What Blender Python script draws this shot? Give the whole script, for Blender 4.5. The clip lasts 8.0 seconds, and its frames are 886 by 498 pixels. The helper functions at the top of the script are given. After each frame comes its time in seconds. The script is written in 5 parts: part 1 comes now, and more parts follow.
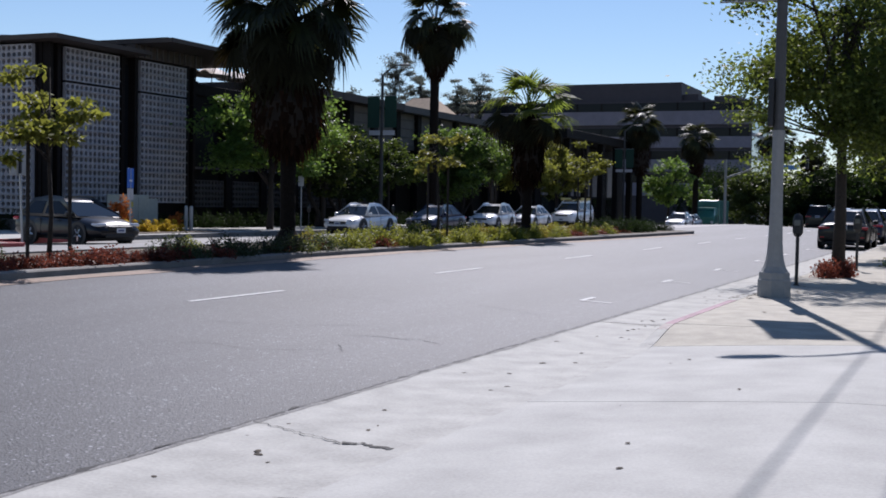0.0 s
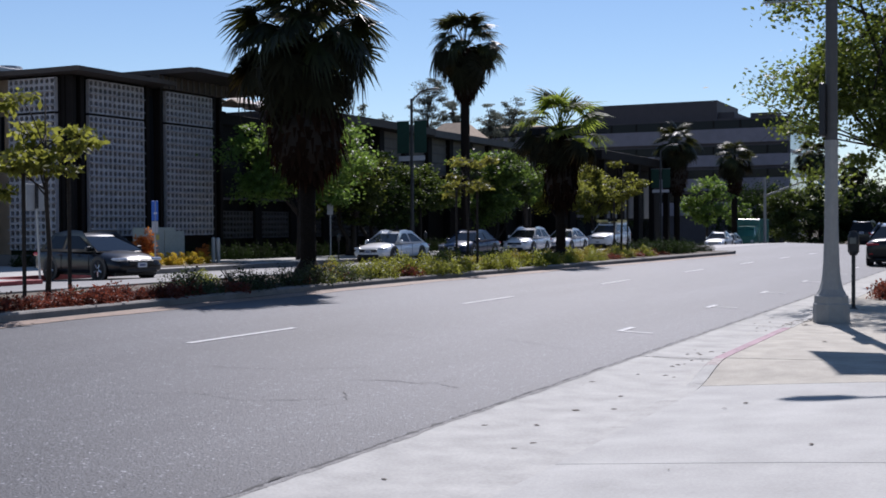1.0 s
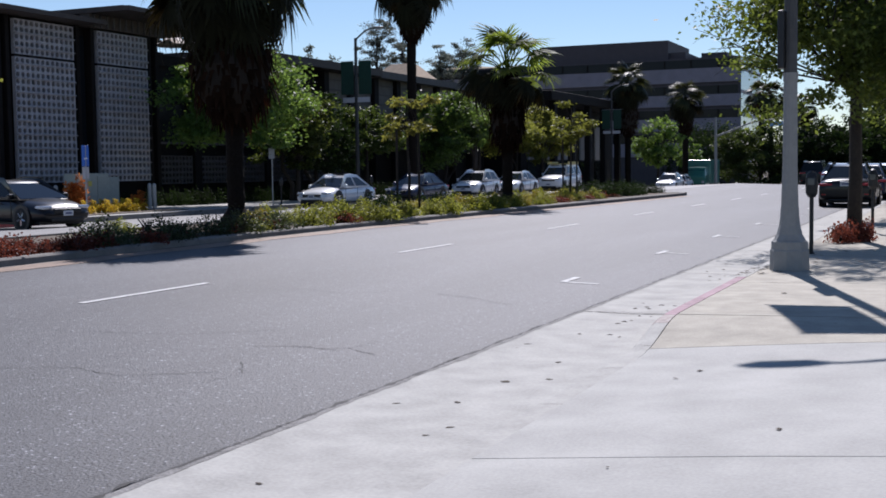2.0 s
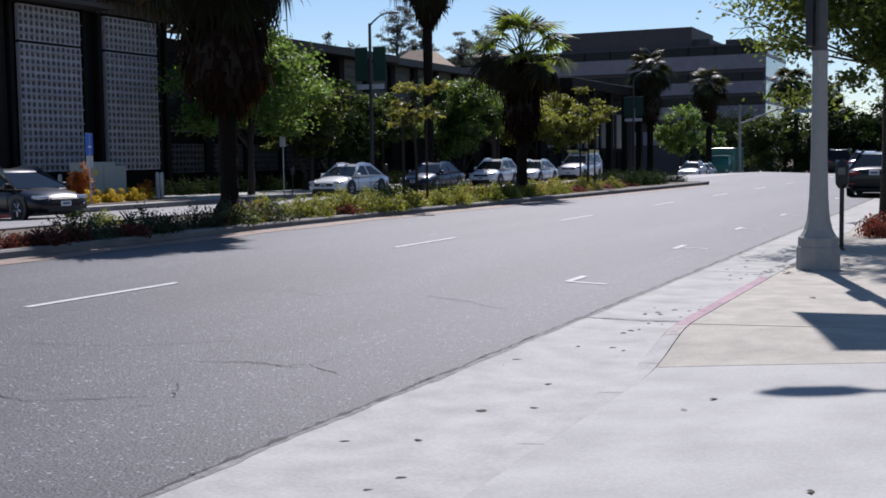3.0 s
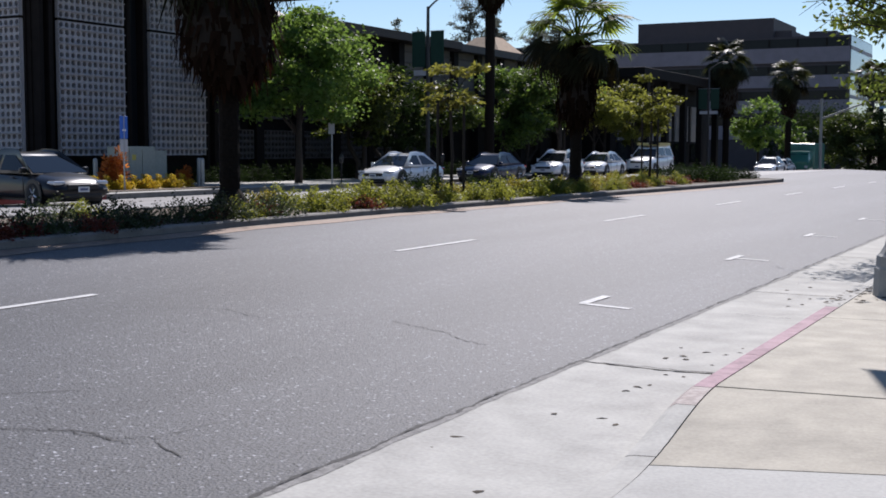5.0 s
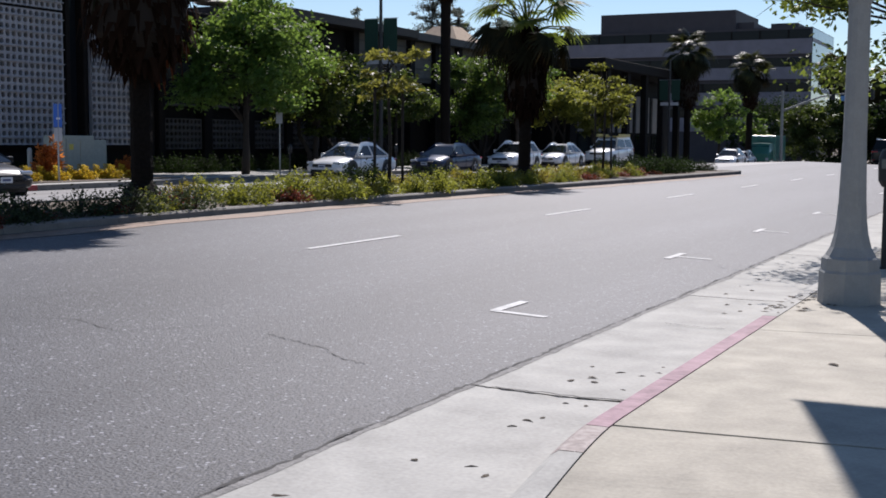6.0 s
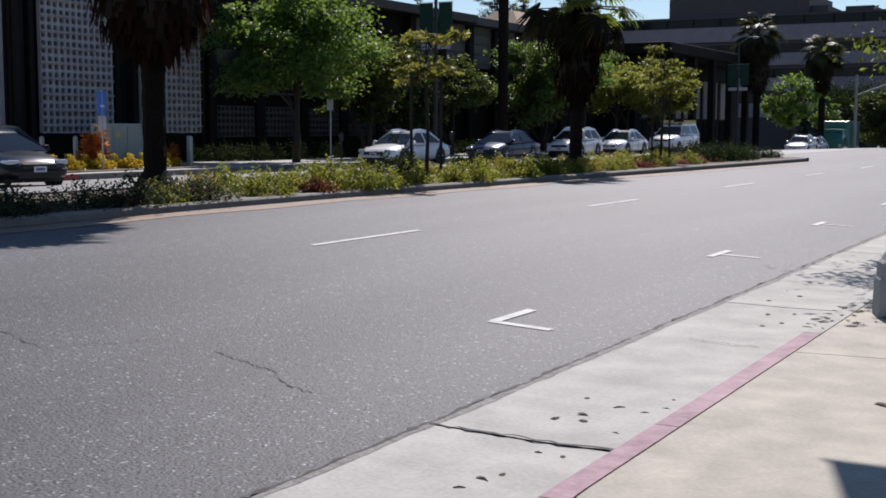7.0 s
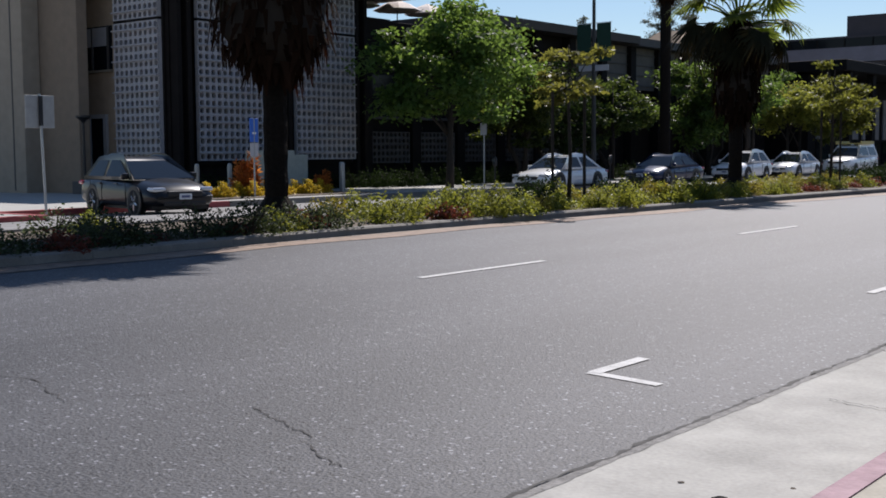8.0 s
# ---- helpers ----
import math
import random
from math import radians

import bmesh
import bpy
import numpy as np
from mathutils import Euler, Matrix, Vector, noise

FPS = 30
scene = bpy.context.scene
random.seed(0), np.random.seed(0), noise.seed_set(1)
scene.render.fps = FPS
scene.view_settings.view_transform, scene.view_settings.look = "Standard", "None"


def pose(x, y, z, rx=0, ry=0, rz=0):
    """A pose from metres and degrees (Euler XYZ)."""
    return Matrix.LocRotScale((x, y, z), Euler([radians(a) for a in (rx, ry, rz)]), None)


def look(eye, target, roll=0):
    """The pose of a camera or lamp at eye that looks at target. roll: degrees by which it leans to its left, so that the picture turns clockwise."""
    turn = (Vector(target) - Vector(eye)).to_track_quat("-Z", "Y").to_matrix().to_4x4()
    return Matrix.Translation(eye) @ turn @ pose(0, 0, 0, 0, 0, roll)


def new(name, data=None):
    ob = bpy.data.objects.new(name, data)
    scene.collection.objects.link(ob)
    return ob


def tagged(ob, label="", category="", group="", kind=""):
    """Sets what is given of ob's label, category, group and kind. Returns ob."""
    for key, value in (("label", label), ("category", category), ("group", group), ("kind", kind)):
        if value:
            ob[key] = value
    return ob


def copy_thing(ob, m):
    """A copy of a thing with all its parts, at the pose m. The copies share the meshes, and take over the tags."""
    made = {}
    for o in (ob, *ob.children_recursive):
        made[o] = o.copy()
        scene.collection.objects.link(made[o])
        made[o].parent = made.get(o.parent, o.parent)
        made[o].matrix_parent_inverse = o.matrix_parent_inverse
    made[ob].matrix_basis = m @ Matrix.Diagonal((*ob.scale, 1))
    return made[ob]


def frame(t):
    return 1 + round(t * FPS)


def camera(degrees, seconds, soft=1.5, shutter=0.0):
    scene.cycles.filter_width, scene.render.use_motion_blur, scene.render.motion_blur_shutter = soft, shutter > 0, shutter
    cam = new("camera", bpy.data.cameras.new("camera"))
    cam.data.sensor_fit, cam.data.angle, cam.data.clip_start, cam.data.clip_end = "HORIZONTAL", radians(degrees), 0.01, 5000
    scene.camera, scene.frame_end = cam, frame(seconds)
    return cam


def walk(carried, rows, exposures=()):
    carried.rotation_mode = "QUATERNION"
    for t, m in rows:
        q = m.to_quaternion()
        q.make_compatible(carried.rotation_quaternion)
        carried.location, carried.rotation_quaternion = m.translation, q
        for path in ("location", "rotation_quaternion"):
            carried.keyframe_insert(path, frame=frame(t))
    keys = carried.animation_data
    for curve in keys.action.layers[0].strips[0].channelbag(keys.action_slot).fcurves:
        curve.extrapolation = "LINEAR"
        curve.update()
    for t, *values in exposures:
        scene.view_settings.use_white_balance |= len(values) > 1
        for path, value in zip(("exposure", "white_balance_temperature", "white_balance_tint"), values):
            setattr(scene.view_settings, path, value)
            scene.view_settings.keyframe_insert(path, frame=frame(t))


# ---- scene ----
cam = camera(41.2, 8.0, soft=1.75)

PATH = [
    (0, (-0.085, 0.381, 1.448), (-0.904, 2.204, 1.368), 1.1),
    (0.5, (-0.283, 0.992, 1.428), (-1.175, 2.782, 1.406), 1.4),
    (1, (-0.477, 1.69, 1.451), (-1.354, 3.487, 1.414), -0.3),
    (1.5, (-0.615, 2.322, 1.462), (-1.472, 4.128, 1.376), -0.4),
    (1.7, (-0.682, 2.603, 1.45), (-1.483, 4.431, 1.334), -0.6),
    (3, (-0.983, 4.325, 1.45), (-1.822, 6.134, 1.297), -0.8),
    (3.5, (-1.071, 5.017, 1.426), (-1.948, 6.809, 1.279), 0.2),
    (4, (-1.154, 5.671, 1.42), (-2.077, 7.439, 1.262), 0.4),
    (4.2, (-1.182, 5.95, 1.444), (-2.088, 7.725, 1.268), 0.5),
    (5.3, (-1.385, 7.425, 1.424), (-2.347, 9.171, 1.264), 0.2),
    (5.5, (-1.402, 7.701, 1.41), (-2.315, 9.477, 1.293), 0.2),
    (6, (-1.407, 8.365, 1.409), (-2.305, 10.142, 1.226), 0.4),
    (6.5, (-1.442, 9.087, 1.396), (-2.325, 10.862, 1.137), 0.4),
    (7, (-1.495, 9.741, 1.396), (-2.494, 11.462, 1.191), 0.2),
    (7.5, (-1.603, 10.356, 1.369), (-2.722, 12.01, 1.262), 0.1),
    (8, (-1.673, 10.974, 1.36), (-2.909, 12.538, 1.198), -0.4),
]
walk(cam, [(t, look(eye, target, roll)) for t, eye, target, roll in PATH],
     exposures=[(0, 0.37, 6200, 17), (1.5, 0.37, 6200, 17), (3.5, 0.36, 6250, 17), (5.5, 0.49, 6450, 15), (6.5, 0.42, 6550, 15.5), (8, 0.36, 6600, 14)])

# ---- world, sun ----
SUN_AZ, SUN_EL = 17.0, 47.0   # degrees to the left of +y, and above the horizon
world = bpy.data.worlds.new("world")
scene.world = world
world.use_nodes = True
wn = world.node_tree
sky = wn.nodes.new("ShaderNodeTexSky")
sky.sky_type = 'NISHITA'
sky.sun_disc = False
sky.sun_elevation = radians(SUN_EL)
sky.sun_rotation = radians(-SUN_AZ)
sky.air_density, sky.dust_density, sky.ozone_density = 1.0, 0.0, 3.7
wn.nodes["Background"].inputs[1].default_value = 0.075
wn.links.new(sky.outputs[0], wn.nodes["Background"].inputs[0])
sun_data = bpy.data.lights.new("sun", 'SUN')
sun_data.energy, sun_data.angle, sun_data.color = 4.6, radians(0.53), (1.0, 0.965, 0.93)
sun = new("sun", sun_data)
ce = math.cos(radians(SUN_EL))
TO_SUN = Vector((-math.sin(radians(SUN_AZ)) * ce, math.cos(radians(SUN_AZ)) * ce, math.sin(radians(SUN_EL))))
sun.matrix_world = look((0, 0, 60), Vector((0, 0, 60)) - TO_SUN)

# ---- materials ----
MATS = {}


def mat(name, color, rough=0.7, var=0.25, scale=6.0, fine=60.0, bump=0.15, metal=0.0, tint=None, rand=0.0, spec=0.5, coat=0.0, fine_amt=0.5, flecks=0.0, along=1.0):
    """Procedural surface: base colour with blotches (scale) and grain (fine), bump, and a shift from piece to piece (rand)."""
    if name in MATS:
        return MATS[name]
    m = bpy.data.materials.new(name)
    m.use_nodes = True
    nt = m.node_tree
    b = nt.nodes["Principled BSDF"]
    b.inputs["Roughness"].default_value = rough
    b.inputs["Metallic"].default_value = metal
    b.inputs["Specular IOR Level"].default_value = spec
    b.inputs["Coat Weight"].default_value = coat
    tc = nt.nodes.new("ShaderNodeTexCoord")
    geo = nt.nodes.new("ShaderNodeNewGeometry")
    n1 = nt.nodes.new("ShaderNodeTexNoise")
    n1.inputs["Scale"].default_value, n1.inputs["Detail"].default_value = 1.0 / max(scale, .01) * 6, 5
    n2 = nt.nodes.new("ShaderNodeTexNoise")
    n2.inputs["Scale"].default_value, n2.inputs["Detail"].default_value = fine, 3
    st = nt.nodes.new("ShaderNodeVectorMath")
    st.operation = 'MULTIPLY'
    st.inputs[1].default_value = (1.0, along, 1.0)
    nt.links.new(geo.outputs["Position"], st.inputs[0])
    nt.links.new(st.outputs[0], n1.inputs["Vector"])
    nt.links.new(geo.outputs["Position"], n2.inputs["Vector"])
    add = nt.nodes.new("ShaderNodeMath")
    add.operation = 'MULTIPLY_ADD'
    nt.links.new(n2.outputs["Fac"], add.inputs[0])
    add.inputs[1].default_value = fine_amt
    nt.links.new(n1.outputs["Fac"], add.inputs[2])
    ramp = nt.nodes.new("ShaderNodeMapRange")
    ramp.inputs["From Min"].default_value, ramp.inputs["From Max"].default_value = 0.2 + fine_amt * .5, 0.8 + fine_amt * .5
    ramp.inputs["To Min"].default_value, ramp.inputs["To Max"].default_value = 1 - var, 1 + var
    nt.links.new(add.outputs[0], ramp.inputs["Value"])
    last = ramp.outputs[0]
    if flecks:
        vo = nt.nodes.new("ShaderNodeTexVoronoi")
        vo.inputs["Scale"].default_value = 70.0
        nt.links.new(geo.outputs["Position"], vo.inputs["Vector"])
        sep = nt.nodes.new("ShaderNodeSeparateColor")
        nt.links.new(vo.outputs["Color"], sep.inputs[0])
        fr = nt.nodes.new("ShaderNodeMapRange")
        fr.inputs["From Min"].default_value, fr.inputs["From Max"].default_value = 0.955, 1.0
        fr.inputs["To Min"].default_value, fr.inputs["To Max"].default_value = 0.9, 0.9 + flecks
        nt.links.new(sep.outputs[0], fr.inputs["Value"])
        fm = nt.nodes.new("ShaderNodeMath")
        fm.operation = 'MULTIPLY'
        nt.links.new(last, fm.inputs[0])
        nt.links.new(fr.outputs[0], fm.inputs[1])
        pit = nt.nodes.new("ShaderNodeMapRange")
        pit.inputs["From Min"].default_value, pit.inputs["From Max"].default_value = 0.0, 0.28
        pit.inputs["To Min"].default_value, pit.inputs["To Max"].default_value = 0.3, 1.0
        nt.links.new(sep.outputs[1], pit.inputs["Value"])
        pm = nt.nodes.new("ShaderNodeMath")
        pm.operation = 'MULTIPLY'
        nt.links.new(fm.outputs[0], pm.inputs[0])
        nt.links.new(pit.outputs[0], pm.inputs[1])
        last = pm.outputs[0]
    if rand:
        oi = nt.nodes.new("ShaderNodeObjectInfo")
        r = nt.nodes.new("ShaderNodeMapRange")
        r.inputs["To Min"].default_value, r.inputs["To Max"].default_value = 1 - rand, 1 + rand
        nt.links.new(oi.outputs["Random"], r.inputs["Value"])
        mul = nt.nodes.new("ShaderNodeMath")
        mul.operation = 'MULTIPLY'
        nt.links.new(last, mul.inputs[0])
        nt.links.new(r.outputs[0], mul.inputs[1])
        last = mul.outputs[0]
    vm = nt.nodes.new("ShaderNodeVectorMath")
    vm.operation = 'SCALE'
    if tint:
        mix = nt.nodes.new("ShaderNodeMix")
        mix.data_type = 'RGBA'
        mix.inputs["A"].default_value = (*color, 1)
        mix.inputs["B"].default_value = (*tint, 1)
        nt.links.new(n1.outputs["Fac"], mix.inputs["Factor"])
        nt.links.new(mix.outputs["Result"], vm.inputs[0])
    else:
        vm.inputs[0].default_value = color
    nt.links.new(last, vm.inputs["Scale"])
    nt.links.new(vm.outputs[0], b.inputs["Base Color"])
    if bump:
        bp = nt.nodes.new("ShaderNodeBump")
        bp.inputs["Strength"].default_value, bp.inputs["Distance"].default_value = bump, 0.02
        nt.links.new(n2.outputs["Fac"], bp.inputs["Height"])
        nt.links.new(bp.outputs[0], b.inputs["Normal"])
    MATS[name] = m
    return m


def leafy(name, color, through_color, var=0.35, thin=0.5, rough=0.5, spec=0.2):
    """Leaf surface: diffuse and see-through light together, varied from leaf to leaf."""
    if name in MATS:
        return MATS[name]
    m = bpy.data.materials.new(name)
    m.use_nodes = True
    nt = m.node_tree
    b = nt.nodes["Principled BSDF"]
    b.inputs["Roughness"].default_value = rough
    b.inputs["Specular IOR Level"].default_value = spec
    tr = nt.nodes.new("ShaderNodeBsdfTranslucent")
    geo = nt.nodes.new("ShaderNodeNewGeometry")
    oi = nt.nodes.new("ShaderNodeObjectInfo")
    add = nt.nodes.new("ShaderNodeMath")
    nt.links.new(geo.outputs["Random Per Island"], add.inputs[0])
    nt.links.new(oi.outputs["Random"], add.inputs[1])
    r = nt.nodes.new("ShaderNodeMapRange")
    r.inputs["From Max"].default_value = 2.0
    r.inputs["To Min"].default_value, r.inputs["To Max"].default_value = 1 - var, 1 + var
    nt.links.new(add.outputs[0], r.inputs["Value"])
    for col, sock in ((color, b.inputs["Base Color"]), (through_color, tr.inputs["Color"])):
        vm = nt.nodes.new("ShaderNodeVectorMath")
        vm.operation = 'SCALE'
        vm.inputs[0].default_value = col
        nt.links.new(r.outputs[0], vm.inputs["Scale"])
        nt.links.new(vm.outputs[0], sock)
    mix = nt.nodes.new("ShaderNodeMixShader")
    mix.inputs[0].default_value = thin
    nt.links.new(b.outputs[0], mix.inputs[1])
    nt.links.new(tr.outputs[0], mix.inputs[2])
    nt.links.new(mix.outputs[0], nt.nodes["Material Output"].inputs["Surface"])
    MATS[name] = m
    return m


def plain(name, color, rough=0.5, metal=0.0, emit=0.0, coat=0.0, spec=0.5):
    if name in MATS:
        return MATS[name]
    m = bpy.data.materials.new(name)
    m.use_nodes = True
    b = m.node_tree.nodes["Principled BSDF"]
    b.inputs["Base Color"].default_value = (*color, 1)
    b.inputs["Roughness"].default_value, b.inputs["Metallic"].default_value = rough, metal
    b.inputs["Coat Weight"].default_value, b.inputs["Coat Roughness"].default_value = coat, 0.05
    b.inputs["Specular IOR Level"].default_value = spec
    if emit:
        b.inputs["Emission Color"].default_value = (*color, 1)
        b.inputs["Emission Strength"].default_value = emit
    MATS[name] = m
    return m


ASPHALT = mat("asphalt", (0.067, 0.068, 0.074), 0.63, 0.36, 9.0, 60.0, 0.4, fine_amt=0.45, flecks=3.2, spec=0.36, along=0.12)
CONCRETE = mat("pavement_concrete", (0.338, 0.334, 0.313), 0.85, 0.2, 3.2, 55.0, 0.14, rand=0.03, fine_amt=.6)
CONCRETE_TAN = mat("tan_concrete", (0.335, 0.31, 0.256), 0.85, 0.24, 1.6, 50.0, 0.12, rand=0.03, fine_amt=.5)
GUTTER = mat("gutter_concrete", (0.33, 0.324, 0.3), 0.85, 0.24, 2.0, 40.0, 0.12, rand=0.04, fine_amt=.55)
KERB = mat("kerb_concrete", (0.18, 0.17, 0.155), 0.85, 0.25, 2.0, 30.0, 0.3, rand=0.08)
KERB_RED = mat("faded_red_paint", (0.215, 0.105, 0.14), 0.75, 0.35, 1.0, 35.0, 0.2, tint=(0.3, 0.2, 0.22))
KERB_WORN = mat("worn_red_paint", (0.3, 0.24, 0.22), 0.8, 0.3, .25, 35.0, 0.2, tint=(0.33, 0.3, 0.28))
KERB_DARKRED = mat("red_kerb_paint", (0.32, 0.06, 0.06), 0.7, 0.25, 1.0, 35.0, 0.3)
WHITE_LINE = mat("white_road_paint", (0.47, 0.47, 0.465), 0.7, 0.25, 0.6, 60.0, 0.3, spec=0.3)
YELLOW_LINE = mat("worn_yellow_paint", (0.2, 0.138, 0.098), 0.75, 0.45, .8, 40.0, 0.3)
SOIL = mat("soil", (0.11, 0.085, 0.06), 0.95, 0.4, 1.0, 25.0, 0.8)
TAR = mat("crack_tar", (0.014, 0.013, 0.0125), 0.8, 0.2, 1.0, 30.0, 0.2)
POLE = mat("pole_concrete", (0.27, 0.27, 0.26), 0.75, 0.12, 0.6, 60.0, 0.25)
DARK_METAL = mat("dark_metal", (0.02, 0.02, 0.022), 0.45, 0.2, 1.0, 40.0, 0.1, metal=0.3)
GALV = mat("galvanised_metal", (0.35, 0.36, 0.36), 0.45, 0.12, 1.0, 40.0, 0.05, metal=0.6)
BARK = mat("bark", (0.028, 0.021, 0.016), 0.9, 0.35, 0.4, 25.0, 0.8)
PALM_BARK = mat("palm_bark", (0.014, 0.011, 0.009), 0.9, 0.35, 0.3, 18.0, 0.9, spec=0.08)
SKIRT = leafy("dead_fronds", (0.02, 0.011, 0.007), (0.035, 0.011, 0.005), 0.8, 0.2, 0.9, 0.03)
FROND = leafy("palm_frond", (0.02, 0.026, 0.01), (0.08, 0.085, 0.02), 0.5, 0.28, 0.42, 0.18)
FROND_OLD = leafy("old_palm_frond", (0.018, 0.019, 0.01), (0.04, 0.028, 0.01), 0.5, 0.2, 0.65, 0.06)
PETIOLE = plain("petiole", (0.12, 0.13, 0.05), 0.5)
LEAF_BIG = leafy("green_leaves", (0.04, 0.08, 0.02), (0.19, 0.29, 0.05), 0.7, 0.42)
FROND_BRIGHT = leafy("bright_palm_frond", (0.045, 0.07, 0.02), (0.28, 0.35, 0.05), 0.5, 0.45, 0.55, 0.12)
LEAF_OLIVE = leafy("olive_leaves", (0.036, 0.055, 0.015), (0.2, 0.25, 0.04), 0.75, 0.42)
LEAF_YOUNG = leafy("yellow_green_leaves", (0.085, 0.1, 0.022), (0.3, 0.31, 0.05), 0.5, 0.45)
LEAF_BRONZE = leafy("bronze_green_leaves", (0.08, 0.086, 0.024), (0.29, 0.28, 0.05), 0.5, 0.42)
LEAF_MID = leafy("mid_green_leaves", (0.026, 0.044, 0.012), (0.09, 0.125, 0.022), 0.6, 0.35)
LEAF_DARK = leafy("dark_leaves", (0.014, 0.026, 0.009), (0.035, 0.06, 0.012), 0.45, 0.25, 0.7, 0.06)
LEAF_SHRUB = leafy("shrub_leaves", (0.075, 0.105, 0.02), (0.35, 0.36, 0.05), 0.5, 0.47)
LEAF_SHRUB_Y = leafy("yellow_shrub_leaves", (0.13, 0.12, 0.022), (0.36, 0.3, 0.04), 0.4, 0.48)
LEAF_GREY = leafy("grey_shrub_leaves", (0.035, 0.05, 0.024), (0.08, 0.1, 0.035), 0.6, 0.35)
LEAF_RED = leafy("red_leaves", (0.12, 0.035, 0.025), (0.22, 0.06, 0.035), 0.5, 0.4)
LEAF_FLOWER = leafy("yellow_flowers", (0.5, 0.36, 0.03), (0.6, 0.42, 0.04), 0.4, 0.4)
LEAF_ORANGE = leafy("orange_leaves", (0.42, 0.12, 0.03), (0.55, 0.2, 0.04), 0.35, 0.45)
# distance haze is put into the grey of these leaves
LEAF_FAR = leafy("haze_grey_leaves", (0.1, 0.115, 0.1), (0.16, 0.18, 0.14), 0.4, 0.4)


# ---- mesh helpers ----
def finish(name, bm, material, smooth=False):
    me = bpy.data.meshes.new(name)
    bm.to_mesh(me)
    bm.free()
    if material:
        me.materials.append(material)
    if smooth:
        me.shade_smooth()
    return me


def part(name, bm, material, parent=None, label="", smooth=False):
    """Links a bmesh as one mesh object, under a thing or a part."""
    ob = new(name, finish(name, bm, material, smooth))
    ob.parent = parent
    return tagged(ob, label)


def thing(name, label, category, m=None, group="", kind=""):
    ob = new(name)
    ob.empty_display_size = 0.2
    if m is not None:
        ob.matrix_basis = m
    return tagged(ob, label, category, group, kind)


def piece(name, me, parent, m):
    ob = new(name, me)
    ob.parent = parent
    ob.matrix_basis = m
    return ob


def box(bm, x0, x1, y0, y1, z0, z1, bevel=0.0):
    r = bmesh.ops.create_cube(bm, size=1)
    bmesh.ops.transform(bm, verts=r["verts"], matrix=Matrix.Translation(((x0 + x1) / 2, (y0 + y1) / 2, (z0 + z1) / 2)) @ Matrix.Diagonal((x1 - x0, y1 - y0, z1 - z0, 1)))
    if bevel:
        es = {e for v in r["verts"] for e in v.link_edges}
        bmesh.ops.bevel(bm, geom=list(es), offset=bevel, segments=2, affect='EDGES', profile=0.5)
    return bm


def boxes(*rows, bevel=0.0):
    bm = bmesh.new()
    for r in rows:
        box(bm, *r, bevel=bevel)
    return bm


def tube(bm, points, radii, sides=8, cap=True):
    """A tapered tube along points."""
    pts = [Vector(p) for p in points]
    if isinstance(radii, (int, float)):
        radii = [radii] * len(pts)
    rings = []
    for i, p in enumerate(pts):
        d = (pts[min(i + 1, len(pts) - 1)] - pts[max(i - 1, 0)]).normalized()
        a = d.cross(Vector((0, 0, 1)) if abs(d.z) < 0.95 else Vector((1, 0, 0))).normalized()
        b = d.cross(a)
        rings.append([bm.verts.new(p + (a * math.cos(2 * math.pi * k / sides) + b * math.sin(2 * math.pi * k / sides)) * radii[i]) for k in range(sides)])
    for q, r in zip(rings, rings[1:]):
        for k in range(sides):
            bm.faces.new((q[k], q[(k + 1) % sides], r[(k + 1) % sides], r[k]))
    if cap:
        bm.faces.new(rings[0][::-1])
        bm.faces.new(rings[-1])
    return bm


def pipe(points, radii, sides=8):
    return tube(bmesh.new(), points, radii, sides)


def lathe(profile, sides=16, x=0, y=0):
    bm = bmesh.new()
    return tube(bm, [(x, y, z) for r, z in profile], [max(r, 0.001) for r, z in profile], sides)


def leaves_mesh(name, centres, sizes, rng, material, droop=0.3, aspect=0.5):
    """Many leaves, each a folded blade of two quads' worth of triangles."""
    n = len(centres)
    d = rng.normal(size=(n, 3))
    d[:, 2] = d[:, 2] * 0.6 - droop
    d /= np.linalg.norm(d, axis=1)[:, None]
    s = np.cross(d, rng.normal(size=(n, 3)))
    s /= np.linalg.norm(s, axis=1)[:, None]
    up = np.cross(s, d)
    L, W = sizes[:, None], sizes[:, None] * aspect
    tip = centres + d * L
    mid = centres + d * L * 0.5 - up * W * 0.15
    verts = np.stack([centres, mid + s * W * 0.5 + up * W * 0.15, tip, mid - s * W * 0.5 + up * W * 0.15], 1).reshape(-1, 3)
    faces = np.arange(4 * n).reshape(-1, 4)
    me = bpy.data.meshes.new(name)
    me.from_pydata(verts.tolist(), [], faces.tolist())
    me.materials.append(material)
    return me


# ---- ground profile ----
GUT, KERB_X, MED0, MED1, FAR_KERB = -4.27, -3.22, -12.15, -16.4, -28.2


def dip(y):
    """The street falls gently towards the crossing."""
    return -0.024 * min(max(0, y - 82), 100)


def road_z(x):
    """Height of both carriageways: rises from the gutter to the median, falls to the far kerb."""
    if x > GUT:
        return 0.0
    if x > -14.3:
        return 0.0315 * (GUT - x)
    return 0.318 + 0.0353 * (x + 14.3)


def med_x(y):
    """Near kerb line of the median."""
    return MED0 - 0.35 * math.exp(-((y - 23) / 9) ** 2) + max(0, y - 34) * 0.035


def kerb_h(y):
    """Height of the near kerb: full past the driveway, fading into its apron."""
    t = min(1, max(0, (y - 11.5) / 1.95))
    return 0.15 * t * t * (3 - 2 * t)


